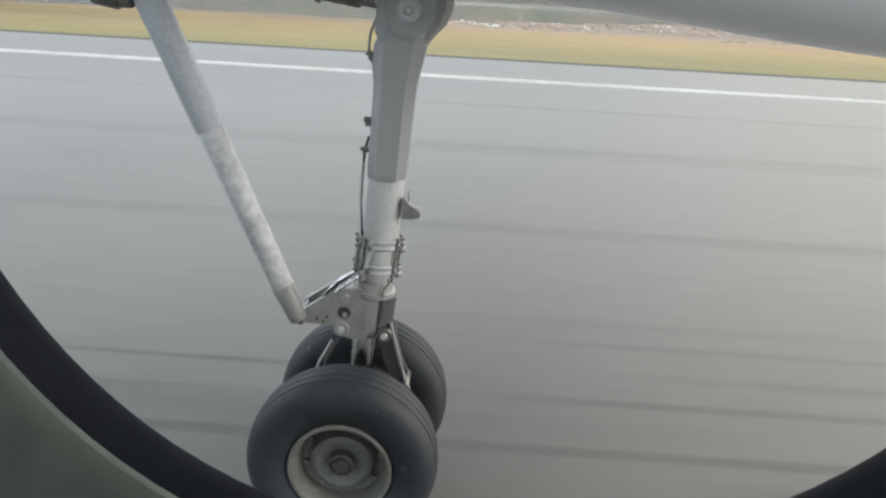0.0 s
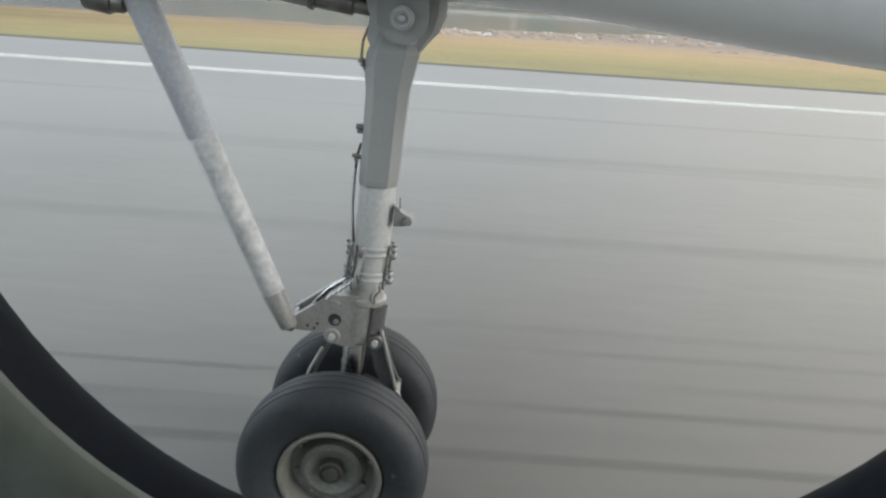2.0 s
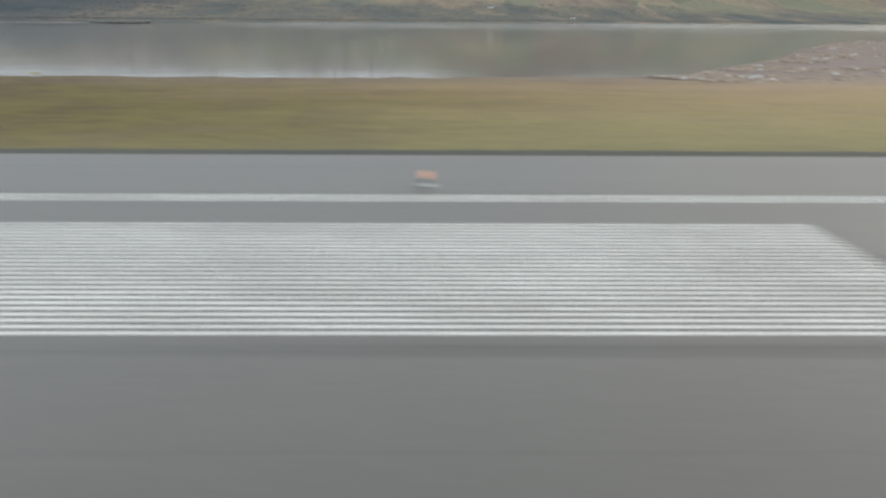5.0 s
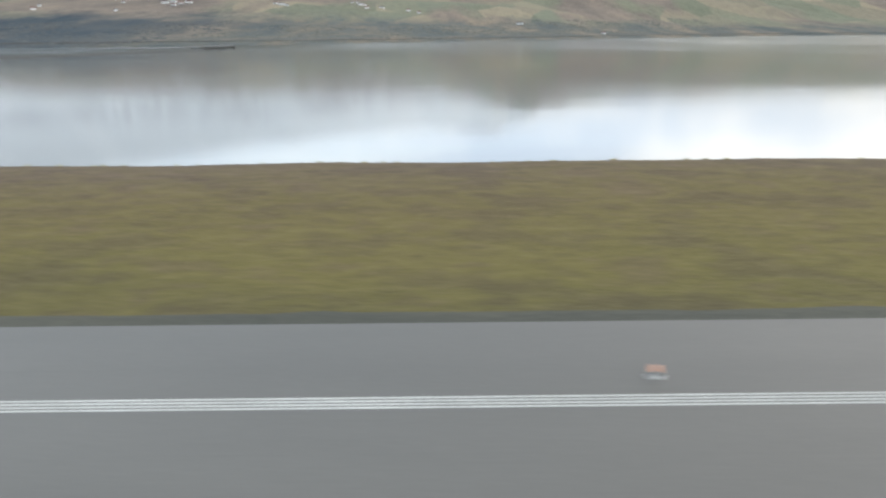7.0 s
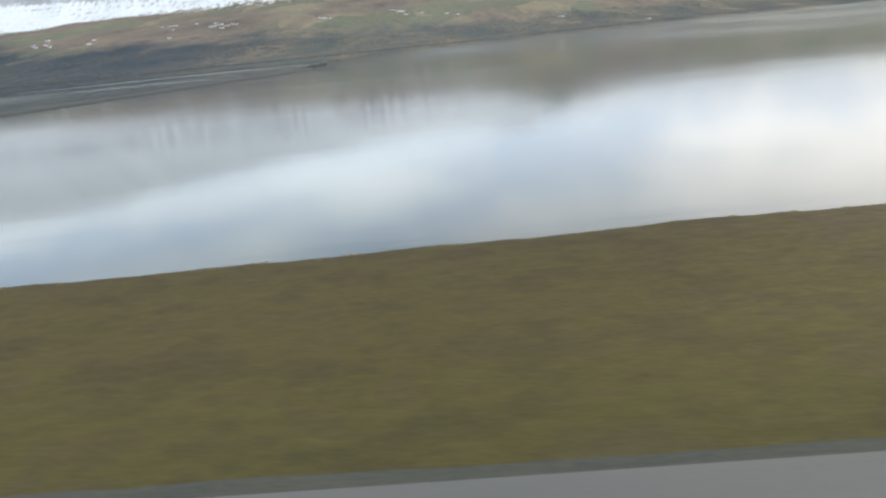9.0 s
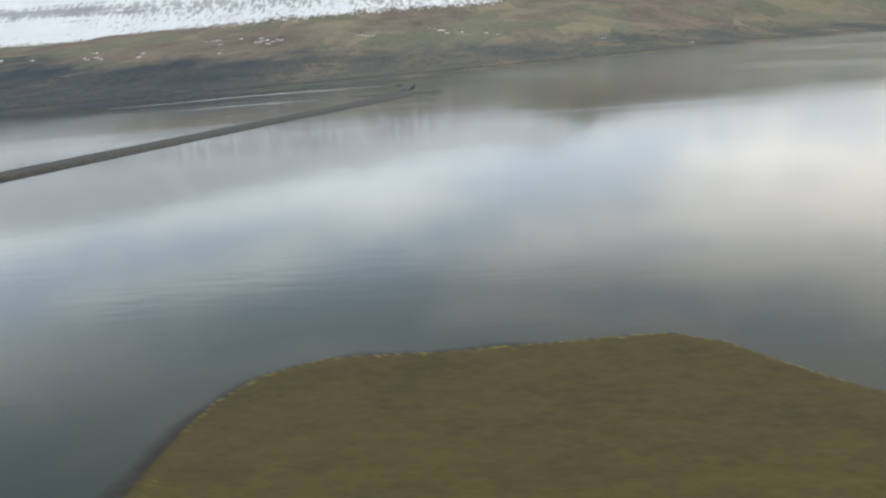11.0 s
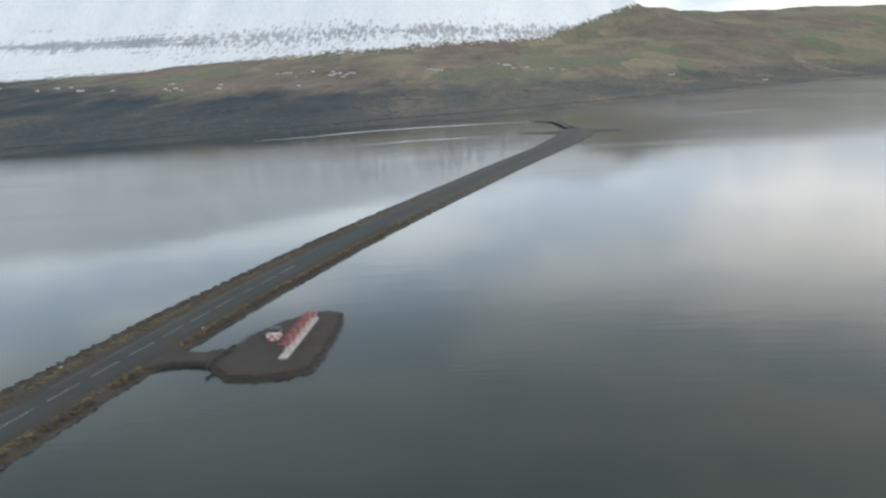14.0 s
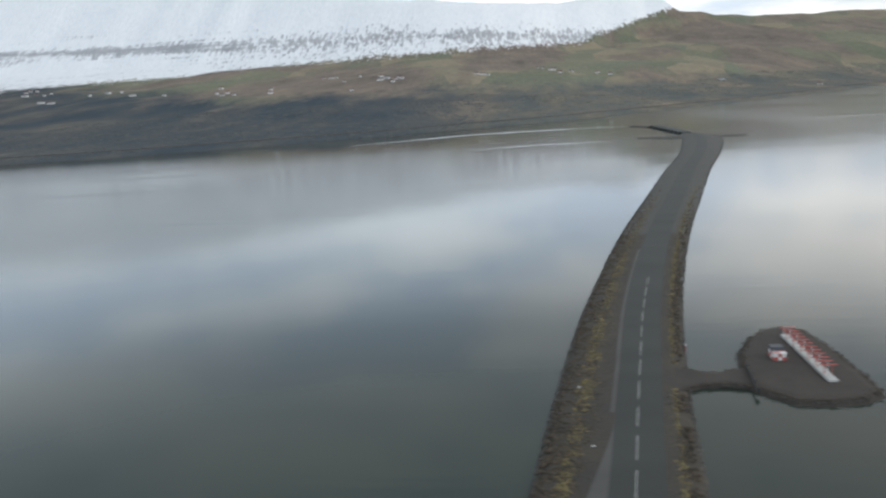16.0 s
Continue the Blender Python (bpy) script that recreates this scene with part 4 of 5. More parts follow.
# bank stones and tufts on the causeway and round the island
rnd = random.Random(11)
stones, tuft_n = [], []
for i in range(9000):
    y = 30 + 620 * rnd.random() ** 1.9
    c, h = cw_mid(y), between(HALF, y)
    side = rnd.choice((-1, 1))
    k = rnd.uniform(-0.3, 1) ** 2 * 2.4 - 0.3
    stones.append((c + side * (h - k - (0.75 if side < 0 else 0.1)), y, -1.12 + 0.22 * k))
shingle = []
for i in range(900):
    p = rnd.choice(dense)
    if p[0] > -427:
        q = inset(p, rnd.uniform(0.1, 1.6))
        shingle.append((q[0] + rnd.uniform(-0.4, 0.4), q[1] + rnd.uniform(-0.4, 0.4), -0.86 + 0.12 * rnd.random()))
for i in range(24000):
    y = 25 + 420 * rnd.random() ** 1.7
    c, h, r = cw_mid(y), between(HALF, y), cw_road(y)
    if fuzz(y, 2, 0.12, i % 2) + 0.5 * fuzz(y, 2, 0.6, i % 5) < -0.26 or rnd.random() < (y - 170) / 130:
        continue
    band_at = 0.5 + 0.22 * (rnd.random() + rnd.random() - 1) * 1.6
    if rnd.random() < 0.62:
        x0, x1 = c - h + 2.4, min(r - 4.0, c - h + 7.6)
        if y < 88:
            x1 = min(x1, r - 3.9 - 2.4 * min(1, (88 - y) / 20))
    else:
        x0, x1 = r + 3.3, c + h - 1.0
        if 95.5 < y < 104.5:
            continue
    tuft_n.append((x0 + (x1 - x0) * band_at, y, -0.5 - 0.12 * rnd.random()))
tufts(stones, M_STONE, "bank_stones", "dark boulders along the waterline of causeway and island", "stones", 0.10, 0.32, 0.55)
tufts(shingle, M_GRAVEL, "island_shingle", "dark brown shingle round the edge of the gravel island", "shingle", 0.08, 0.24, 0.5)
heath, moss = [], []
for i in range(22000):
    y = 25 + 480 * rnd.random() ** 1.6
    c, h, r = cw_mid(y), between(HALF, y), cw_road(y)
    if rnd.random() < 0.68:
        x0, x1 = c - h + 0.9, r - 3.9 - (2.6 * min(1, (88 - y) / 20) if y < 88 else 0)
    else:
        x0, x1 = r + 3.4, c + h - 0.4
        if 95.5 < y < 104.5:
            continue
    k = rnd.random()
    if fuzz(x0 + (x1 - x0) * k, y, 0.5, 4) < -0.15 or rnd.random() < (y - 160) / 130:
        continue
    heath.append((x0 + (x1 - x0) * k, y, -0.52 - 0.45 * max(0, 0.3 - k if x1 < r else k - 0.7)))
for i in range(1500):
    p = rnd.choice(dense)
    if p[0] > -426:
        q = inset(p, 0.6 + 3.2 * rnd.random() ** 2)
        moss.append((q[0] + rnd.uniform(-0.4, 0.4), q[1] + rnd.uniform(-0.4, 0.4), -0.6))
tufts(moss, M_HEATH, "island_moss", "rusty brown moss round the gravel island", "moss", 0.06, 0.2, 0.4)
tufts(heath, M_HEATH, "verge_heath", "dark brown heather and moss on the causeway verges", "heather", 0.12, 0.42, 0.55)
tufts(tuft_n, M_TUFT, "verge_grass", "dead yellow and brown grass tufts on the causeway verges", "grass", 0.10, 0.36, 0.6)

# dark timber barrier across the neck
gate = thing("barrier", (-417.3, 98.4, -0.55), "low dark timber barrier across the island neck", "barrier")
gate.matrix_basis = pose(-417.3, 98.4, -0.55, 0, 0, -8)
for dy in (-4.2, -1.4, 1.4, 4.2):
    b = bmesh.new()
    add_box(b, (0, dy, 0.22), (0.28, 0.28, 0.75), bevel=0.03)
    part("post", b, M_BARRIER, gate)
for z in (0.2, 0.48):
    b = bmesh.new()
    add_box(b, (-0.18, 0, z), (0.12, 8.8, 0.22), bevel=0.02)
    part("rail", b, M_BARRIER, gate)

# whitewashed stones on the verge
for x, y in ((-441.3, 96.2), (-441.0, 79.2)):
    t = thing("marker_stone", (x, y, -0.56), "small whitewashed marker stone in the verge grass", "stone", "whitewashed marker stones")
    b = bmesh.new()
    add_box(b, (0, 0, 0.12), (0.42, 0.3, 0.34), bevel=0.09)
    part("stone", b, M_PLINTH, t)

# pale shoulder along the road
bm = bmesh.new()
grid_sheet(bm, [[(cw_road(y) - between(ROAD_LEFT, y) - 0.75 + 0.1 * fuzz(y, 4, 0.3), y, -0.322), (cw_road(y) - between(ROAD_LEFT, y) - 0.1, y, -0.315)] for y in [88 + 3 * i for i in range(32)]])
structure("road_shoulder", bm, M_LAYBY, "pale gravel shoulder beside the causeway road", "shoulder")

# localizer antenna: pale plinth with a row of red and white lattice bays
ant = thing("localizer_antenna", (-407.3, 106.2, -0.5), "row of red and white antenna frames on a white plinth", "antenna")
b = bmesh.new()
add_box(b, (0, 0, 0.12), (1.25, 18.6, 0.4), bevel=0.04)
part("plinth", b, M_PLINTH, ant, "weathered white plinth")
for i in range(12):
    y = -7.4 + 15.6 * i / 11
    for dx in (-0.5, 0.5):
        b = bmesh.new()
        add_rod(b, (dx, y, 0.2), (dx, y, 1.72), 0.05, seg=8)
        part("post", b, M_WHITE if i % 2 else M_RED, ant)
    b = bmesh.new()
    add_box(b, (0, y, 1.76), (2.3, 0.28, 0.12), bevel=0.03)
    part("boom", b, M_RED, ant, "red painted boom")
    for j in range(3):
        b = bmesh.new()
        add_rod(b, (-0.85 + 0.85 * j, y - 0.24, 1.78), (-0.85 + 0.85 * j, y + 0.24, 1.78), 0.04, seg=8)
        part("element", b, M_RED if j != 1 else M_WHITE, ant)

# equipment cabin with red and white checks
cabin = thing("equipment_cabin", (-411.5, 106.2, -0.52), "small equipment cabin painted in red and white checks", "cabin")
b = bmesh.new()
add_box(b, (0, 0, 0.55), (1.7, 2.4, 1.1), bevel=0.03)
part("body", b, M_WHITE, cabin)
b = bmesh.new()
add_box(b, (0, 0, 1.14), (1.85, 2.6, 0.1), bevel=0.03)
part("roof", b, M_WHITE, cabin, "flat white roof")
for dx, dy in ((-0.45, -0.85), (0.45, -0.25)):
    b = bmesh.new()
    add_box(b, (dx, dy, 1.196), (0.88, 0.6, 0.012))
    part("roof_check", b, M_RED, cabin, "red painted square", smooth=False)
b = bmesh.new()
add_loft(b, [[(-0.95, -0.35, 1.2), (0.95, -0.35, 1.2), (0.95, 1.32, 1.2), (-0.95, 1.32, 1.2)], [(-0.9, 0.05, 1.62), (0.9, 0.05, 1.62), (0.9, 1.25, 1.7), (-0.9, 1.25, 1.7)]])
part("roof_panel", b, M_PANEL, cabin, "dark raised roof housing", smooth=False)
for i in range(3):
    for j in range(2):
        for face in range(4):
            if (i + j + face) % 2:
                continue
            b = bmesh.new()
            z = 0.29 + 0.53 * j
            if face < 2:
                add_box(b, (-0.56 + 0.56 * i, (-1.205, 1.205)[face], z), (0.54, 0.02, 0.52))
            else:
                add_box(b, ((-0.855, 0.855)[face - 2], -0.78 + 0.78 * i, z), (0.02, 0.76, 0.52))
            part("check_panel", b, M_RED, cabin, "red painted square", smooth=False)

# slim marker posts beside the road
def marker_post(x, y):
    t = thing("marker_post", (x, y, -0.45), "slim red and white marker post on the verge", "marker post", "marker posts")
    b = bmesh.new()
    add_rod(b, (0, 0, 0), (0, 0, 1.6), 0.05, seg=10)
    part("pole", b, M_RED, t)
    b = bmesh.new()
    add_rod(b, (0, 0, 1.2), (0, 0, 1.5), 0.085, seg=10)
    part("band", b, M_WHITE, t)
    return t


mp = marker_post(-424.2, 108.6)

# ---- far shore: woods, pasture, moor and snow ----
FAR_SHORE = [(-6000, 570), (-3000, 690), (-1576, 690), (-1166, 700), (-903, 725), (-630, 835), (-386, 1010), (-200, 1190), (0, 1400), (213, 1650), (336, 1850), (800, 2250), (2000, 2500), (5000, 2700)]
RISE = [(-60, -6), (0, -0.6), (40, 2.5), (200, 7), (400, 17), (700, 38), (920, 66), (1150, 88), (1550, 126), (2050, 172), (2620, 225), (2850, 290), (3150, 470), (3500, 720), (3900, 980)]


RIDGE = [(-5600, 1050), (-3000, 920), (-2400, 820), (-1800, 710), (-1100, 590), (-400, 540), (0, 600), (500, 700), (1500, 800), (4000, 700)]


def hill_z(x, y):
    d = y - between(FAR_SHORE, x) - 25 * fuzz(x, 0, 0.006)
    z = between(RISE, d)
    k = max(0.0, min(1.0, (x + 300) / 1300))
    z *= 1 + 0.9 * k * k * (3 - 2 * k) if d > 0 else 1
    k = max(0.0, min(1.0, d / 900))
    z += k * (16 * fuzz(x, y, 0.0022) + 7 * fuzz(x, y, 0.007, 2) + 2.5 * fuzz(x, y, 0.03, 5))
    cap = between(RIDGE, x) + 22 * fuzz(x, 3, 0.0035) + 9 * fuzz(x, 3, 0.012)
    if z > cap - 60:
        z = cap - 60 + 60 * (1 - math.exp(-(z - cap + 60) / 60))
    if z > 230:
        z += (z - 230) * 0.006 * fuzz(x, y * 0.3, 0.006, 8) + 2 * fuzz(x, y * 0.4, 0.014, 3)
    return z


bm = bmesh.new()
cols = []
x = -5600.0
while x < 4200:
    near = between(FAR_SHORE, x)
    col = []
    for d in [-90, -40, -10, 10, 40] + [80 + 45 * i for i in range(86)]:
        y = near + d
        if y > 4880:
            y = 4880 + 0.01 * d
        col.append((x, y, hill_z(x, y)))
    cols.append(col)
    x += 24 if -2600 < x < 1400 else 60
grid_sheet(bm, cols)
structure("backdrop_hillside", bm, M_HILL, "far fjord hillside with dark woods, brown pasture and snow above", "hillside", smooth=True)

bm = bmesh.new()
cols = []
for i in range(160):
    x = -1500 + 2900 * i / 159
    y = between(FAR_SHORE, x) + 55 + 25 * fuzz(x, 0, 0.006)
    z = hill_z(x, y) + 1.2
    cols.append([(x, y - 4, z - 3), (x, y - 3.5, z), (x, y + 3.5, z), (x, y + 4, z - 3)])
grid_sheet(bm, cols)
structure("far_road", bm, M_LAYBY, "pale road along the far shore", "road", smooth=False)

# woods low on the slope
rnd = random.Random(21)
places = []
while len(places) < 20000:
    x = rnd.uniform(-2600, 900)
    d = rnd.uniform(5, 880)
    y = between(FAR_SHORE, x) + d
    edge = 640 + 280 * fuzz(x, y, 0.004, 9)
    if d > edge or fuzz(x, y, 0.009, 3) + 0.5 * fuzz(x, y, 0.03, 7) < -0.22:
        continue
    places.append((x, y, hill_z(x, y) - 0.8))
tufts([p for p in places if p[0] < -520], M_WOOD, "far_woods", "dark bare woods on the far slope", "woods", 3.2, 7.5, 0.22)
tufts([p for p in places if p[0] >= -520], M_WOOD_HAZE, "far_hazy_woods", "woods low on the far slope, paled to look hazy", "woods", 3.2, 7.5, 0.22)

# farmhouses on the slope
def farmhouse(kind, roof):
    t = thing("farmhouse", (0, 0, 0), "white farm building, %s roof, far slope" % ("dark" if roof is M_ROOF else "rusty red"), "house", "far farm buildings")
    w, d, h = kind
    b = bmesh.new()
    add_box(b, (0, 0, h / 2 - 0.5), (w, d, h + 1), bevel=0.05)
    part("wall", b, M_HOUSE, t, smooth=False)
    b = bmesh.new()
    p = [(-w / 2 - 0.4, -d / 2 - 0.4, h), (-w / 2 - 0.4, 0, h + d * 0.42), (-w / 2 - 0.4, d / 2 + 0.4, h)]
    q = [(-a, y, z) for a, y, z in p]
    add_loft(b, [p, q])
    part("roof", b, roof, t, smooth=False)
    for i in range(3):
        b = bmesh.new()
        add_box(b, (-w * 0.3 + w * 0.3 * i, -d / 2 - 0.03, h * 0.55), (1.1, 0.1, 1.2), bevel=0.02)
        part("window", b, M_HOSE, t, "dark window", smooth=False)
    return t


houses = [farmhouse((8, 6, 3.2), M_ROOF), farmhouse((12, 7, 3.2), M_ROOF_RED), farmhouse((18, 7, 3.6), M_ROOF)]
SPOTS = [(-793, 1903), (-787, 1885), (-821, 1982), (-835, 1960), (-1031, 2181), (-1010, 2165), (-1050, 2160), (-855, 1700), (-579, 2111), (-560, 2108), (-545, 2105), (-397, 2420), (-380, 2410), (-1310, 2000), (336, 2020), (120, 2150)]
rnd = random.Random(8)
for cx, cy, sx, sy, k in ((-1500, 1900, 260, 160, 9), (-1900, 2000, 260, 200, 7), (-860, 1990, 90, 90, 6), (-260, 2280, 120, 60, 6), (-2300, 2500, 250, 200, 8), (-1150, 1800, 120, 60, 5)):
    SPOTS += [(cx + rnd.uniform(-sx, sx), cy + rnd.uniform(-sy, sy)) for i in range(k)]
for i, (x, y) in enumerate(SPOTS):
    src = houses[rnd.choice((0, 0, 1, 2))] if i >= 3 else houses[i]
    m = pose(x, y, hill_z(x, y) + 0.3, 0, 0, rnd.uniform(-35, 35))
    if i < 3:
        src.matrix_basis = m
    else:
        copy_thing(src, m)

# ---- aircraft standing on the runway ----
AX = -24.0


def A(x, y, z):
    return Vector((AX + x, y, z))


gear = thing("landing_gear", (AX - 0.235, 0.45, 0), "grey twin-wheel aircraft landing gear standing on the runway", "landing gear")
G0 = Vector((AX - 0.235, 0.45, 0))


def g(x, y, z):
    """From aircraft coordinates to those of the gear's base."""
    return Vector((AX + x, y, z)) - G0


SY = 0.45
AXLE = (-0.266, 0.252)


def strut_x(z):
    return between([(0.25, -0.262), (0.54, -0.236), (0.70, -0.211), (0.85, -0.195), (1.04, -0.184), (1.28, -0.168), (1.42, -0.14)], z)


# upper leg: chamfered tapering casting
def leg_section(z, w, d):
    c = strut_x(z)
    pts = [(-w, -d * 0.45), (-w * 0.55, -d), (w * 0.55, -d), (w, -d * 0.45), (w, d * 0.45), (w * 0.55, d), (-w * 0.55, d), (-w, d * 0.45)]
    return [g(c + a, SY + e, z) for a, e in pts]


b = bmesh.new()
add_loft(b, [leg_section(0.985, 0.047, 0.05), leg_section(1.0, 0.049, 0.053), leg_section(1.12, 0.05, 0.058), leg_section(1.22, 0.052, 0.062), leg_section(1.27, 0.06, 0.066), leg_section(1.31, 0.062, 0.068), leg_section(1.36, 0.05, 0.06)])
part("upper_leg", b, M_GEAR_DARK, gear, "dull dark grey tapered upper leg", smooth=False)
b = bmesh.new()
add_rod(b, g(strut_x(0.70), SY, 0.69), g(strut_x(1.0), SY, 1.0), 0.0475, 0.0465, 36)
part("outer_cylinder", b, M_GEAR_PALE, gear, "pale grey outer cylinder")

# top fork with the pivot pin
for dy in (-0.075, 0.075):
    b = bmesh.new()
    out = []
    for k in range(24):
        a = 2 * math.pi * k / 24
        out.append(g(-0.138 + 0.058 * math.cos(a), SY + dy, 1.392 + 0.058 * math.sin(a) + (0.10 if math.sin(a) > 0.2 else 0)))
    add_plate(b, out, (0, 1, 0), 0.028)
    part("fork_cheek", b, M_GEAR_DARK, gear)
b = bmesh.new()
add_loft(b, [leg_section(1.29, 0.052, 0.062), [g(-0.138 + a, SY + e, 1.40) for a, e in ((-0.055, -0.03), (-0.03, -0.06), (0.03, -0.06), (0.055, -0.03), (0.055, 0.03), (0.03, 0.06), (-0.03, 0.06), (-0.055, 0.03))]])
part("fork_root", b, M_GEAR, gear)
b = bmesh.new()
add_lathe(b, g(-0.138, SY - 0.118, 1.392), (0, 1, 0), [(-0.006, 0), (-0.006, 0.007), (-0.002, 0.009), (0.003, 0.010), (0.003, 0.014), (-0.003, 0.016), (-0.003, 0.021), (0.004, 0.022), (0.004, 0.026), (0.03, 0.027), (0.24, 0.027), (0.24, 0)], 36)
part("pivot_pin", b, M_GEAR, gear, "round pivot pin with ringed cap")
b = bmesh.new()
add_loft(b, [[g(-0.09 + dx + w * a, SY + 0.02 + e, z) for a, e in ((-1, -0.04), (-0.4, -0.055), (0.5, -0.05), (1, -0.02), (1, 0.04), (-1, 0.05))] for z, dx, w in ((1.315, -0.014, 0.006), (1.335, -0.008, 0.016), (1.36, 0.004, 0.028), (1.40, 0.014, 0.034), (1.55, 0.016, 0.034))])
part("rear_lug", b, M_GEAR_DARK, gear)
for dx in (-0.12, 0.0):
    b = bmesh.new()
    add_rod(b, g(-0.138 + dx * 0.4, SY, 1.40), g(-0.12 + dx, SY, 1.75), 0.04, 0.045, 18)
    part("upper_arm", b, M_GEAR, gear)

# retraction jack reaching forward from the fork
b = bmesh.new()
add_rod(b, g(-0.20, SY + 0.02, 1.405), g(-0.27, SY + 0.02, 1.415), 0.02, 0.02, 16)
add_rod(b, g(-0.26, SY + 0.02, 1.414), g(-0.36, SY + 0.03, 1.428), 0.027, 0.027, 18)
add_rod(b, g(-0.355, SY + 0.03, 1.427), g(-0.37, SY + 0.03, 1.43), 0.034, 0.034, 18)
part("jack_rod", b, M_STEEL, gear, "dark oily jack rod end")
b = bmesh.new()
add_rod(b, g(-0.37, SY + 0.03, 1.43), g(-0.62, SY + 0.05, 1.47), 0.03, 0.032, 18)
add_rod(b, g(-0.46, SY + 0.035, 1.444), g(-0.475, SY + 0.036, 1.447), 0.037, 0.037, 18)
part("jack_barrel", b, M_GEAR_DARK, gear)
b = bmesh.new()
add_plate(b, [g(-0.215, SY - 0.03, 1.43), g(-0.175, SY - 0.03, 1.43), g(-0.165, SY - 0.03, 1.36), g(-0.20, SY - 0.03, 1.30), g(-0.222, SY - 0.03, 1.34)], (0, 1, 0), 0.03)
part("jack_lug", b, M_GEAR, gear)

# clamp collars and the fittings between them
for z, r in ((0.812, 0.052), (0.742, 0.051)):
    b = bmesh.new()
    c = strut_x(z)
    add_lathe(b, g(c, SY, z - 0.013), (0.06, 0, 1), [(0, 0.046), (0, r - 0.002), (0.004, r), (0.009, r - 0.003), (0.016, r - 0.003), (0.021, r), (0.026, r - 0.002), (0.026, 0.046)], 36)
    part("collar", b, M_GEAR, gear)
    for a in (-2.0, 0.3):
        b = bmesh.new()
        p = g(c + (r + 0.003) * math.cos(a), SY + (r + 0.003) * math.sin(a), z)
        add_box(b, p, (0.012, 0.012, 0.020), Matrix.Rotation(a, 3, "Z"), bevel=0.003)
        add_rod(b, p + Vector((0, 0, -0.015)), p + Vector((0, 0, 0.016)), 0.004, seg=10)
        part("clamp_bolt", b, M_STEEL, gear)
    # split ears with a cross bolt on both sides of the band
    for a, dz in ((-2.85, 0.004), (-0.32, -0.002)):
        b = bmesh.new()
        for off in (-0.009, 0.009):
            p = g(c + (r + 0.006) * math.cos(a), SY + (r + 0.006) * math.sin(a), z + dz + off)
            add_box(b, p, (0.020, 0.018, 0.008), Matrix.Rotation(a, 3, "Z"), bevel=0.002)
        part("clamp_ear", b, M_GEAR, gear)
        p = g(c + (r + 0.010) * math.cos(a), SY + (r + 0.010) * math.sin(a), z + dz)
        b = bmesh.new()
        add_rod(b, p + Vector((0, 0, -0.020)), p + Vector((0, 0, 0.021)), 0.0042, seg=10)
        add_rod(b, p + Vector((0, 0, 0.013)), p + Vector((0, 0, 0.019)), 0.0075, seg=6)
        add_rod(b, p + Vector((0, 0, -0.020)), p + Vector((0, 0, -0.013)), 0.0075, seg=6)
        part("clamp_bolt", b, M_STEEL, gear)
# flat strap, pipes and a drain hook between and below the bands
b = bmesh.new()
add_loft(b, [[g(strut_x(z) + dx + e, SY - d, z) for e, d in ((-0.006, 0.052), (0.006, 0.055), (0.006, 0.049), (-0.006, 0.046))] for z, dx in ((0.715, -0.030), (0.735, -0.028), (0.80, -0.018), (0.825, -0.016))])
part("strap", b, M_GEAR_PALE, gear, "pale flat strap between the clamps", smooth=False)
for a, r in ((-2.35, 0.0035), (-0.55, 0.0035), (0.2, 0.004), (3.3, 0.0045)):
    b = bmesh.new()
    pts = [g(strut_x(z) + 0.053 * math.cos(a + 0.02 * math.sin(z * 40)), SY + 0.053 * math.sin(a), z) for z in (0.705, 0.72, 0.75, 0.78, 0.81, 0.828)]
    add_tube(b, pts, r)
    part("hydraulic_pipe", b, M_CHROME if r > 0.0042 else M_STEEL, gear)
b = bmesh.new()
add_tube(b, [g(-0.172, SY - 0.045, 0.722), g(-0.170, SY - 0.047, 0.708), g(-0.178, SY - 0.051, 0.700), g(-0.184, SY - 0.053, 0.690), g(-0.182, SY - 0.054, 0.674)], 0.0035)
part("drain_pipe", b, M_STEEL, gear)

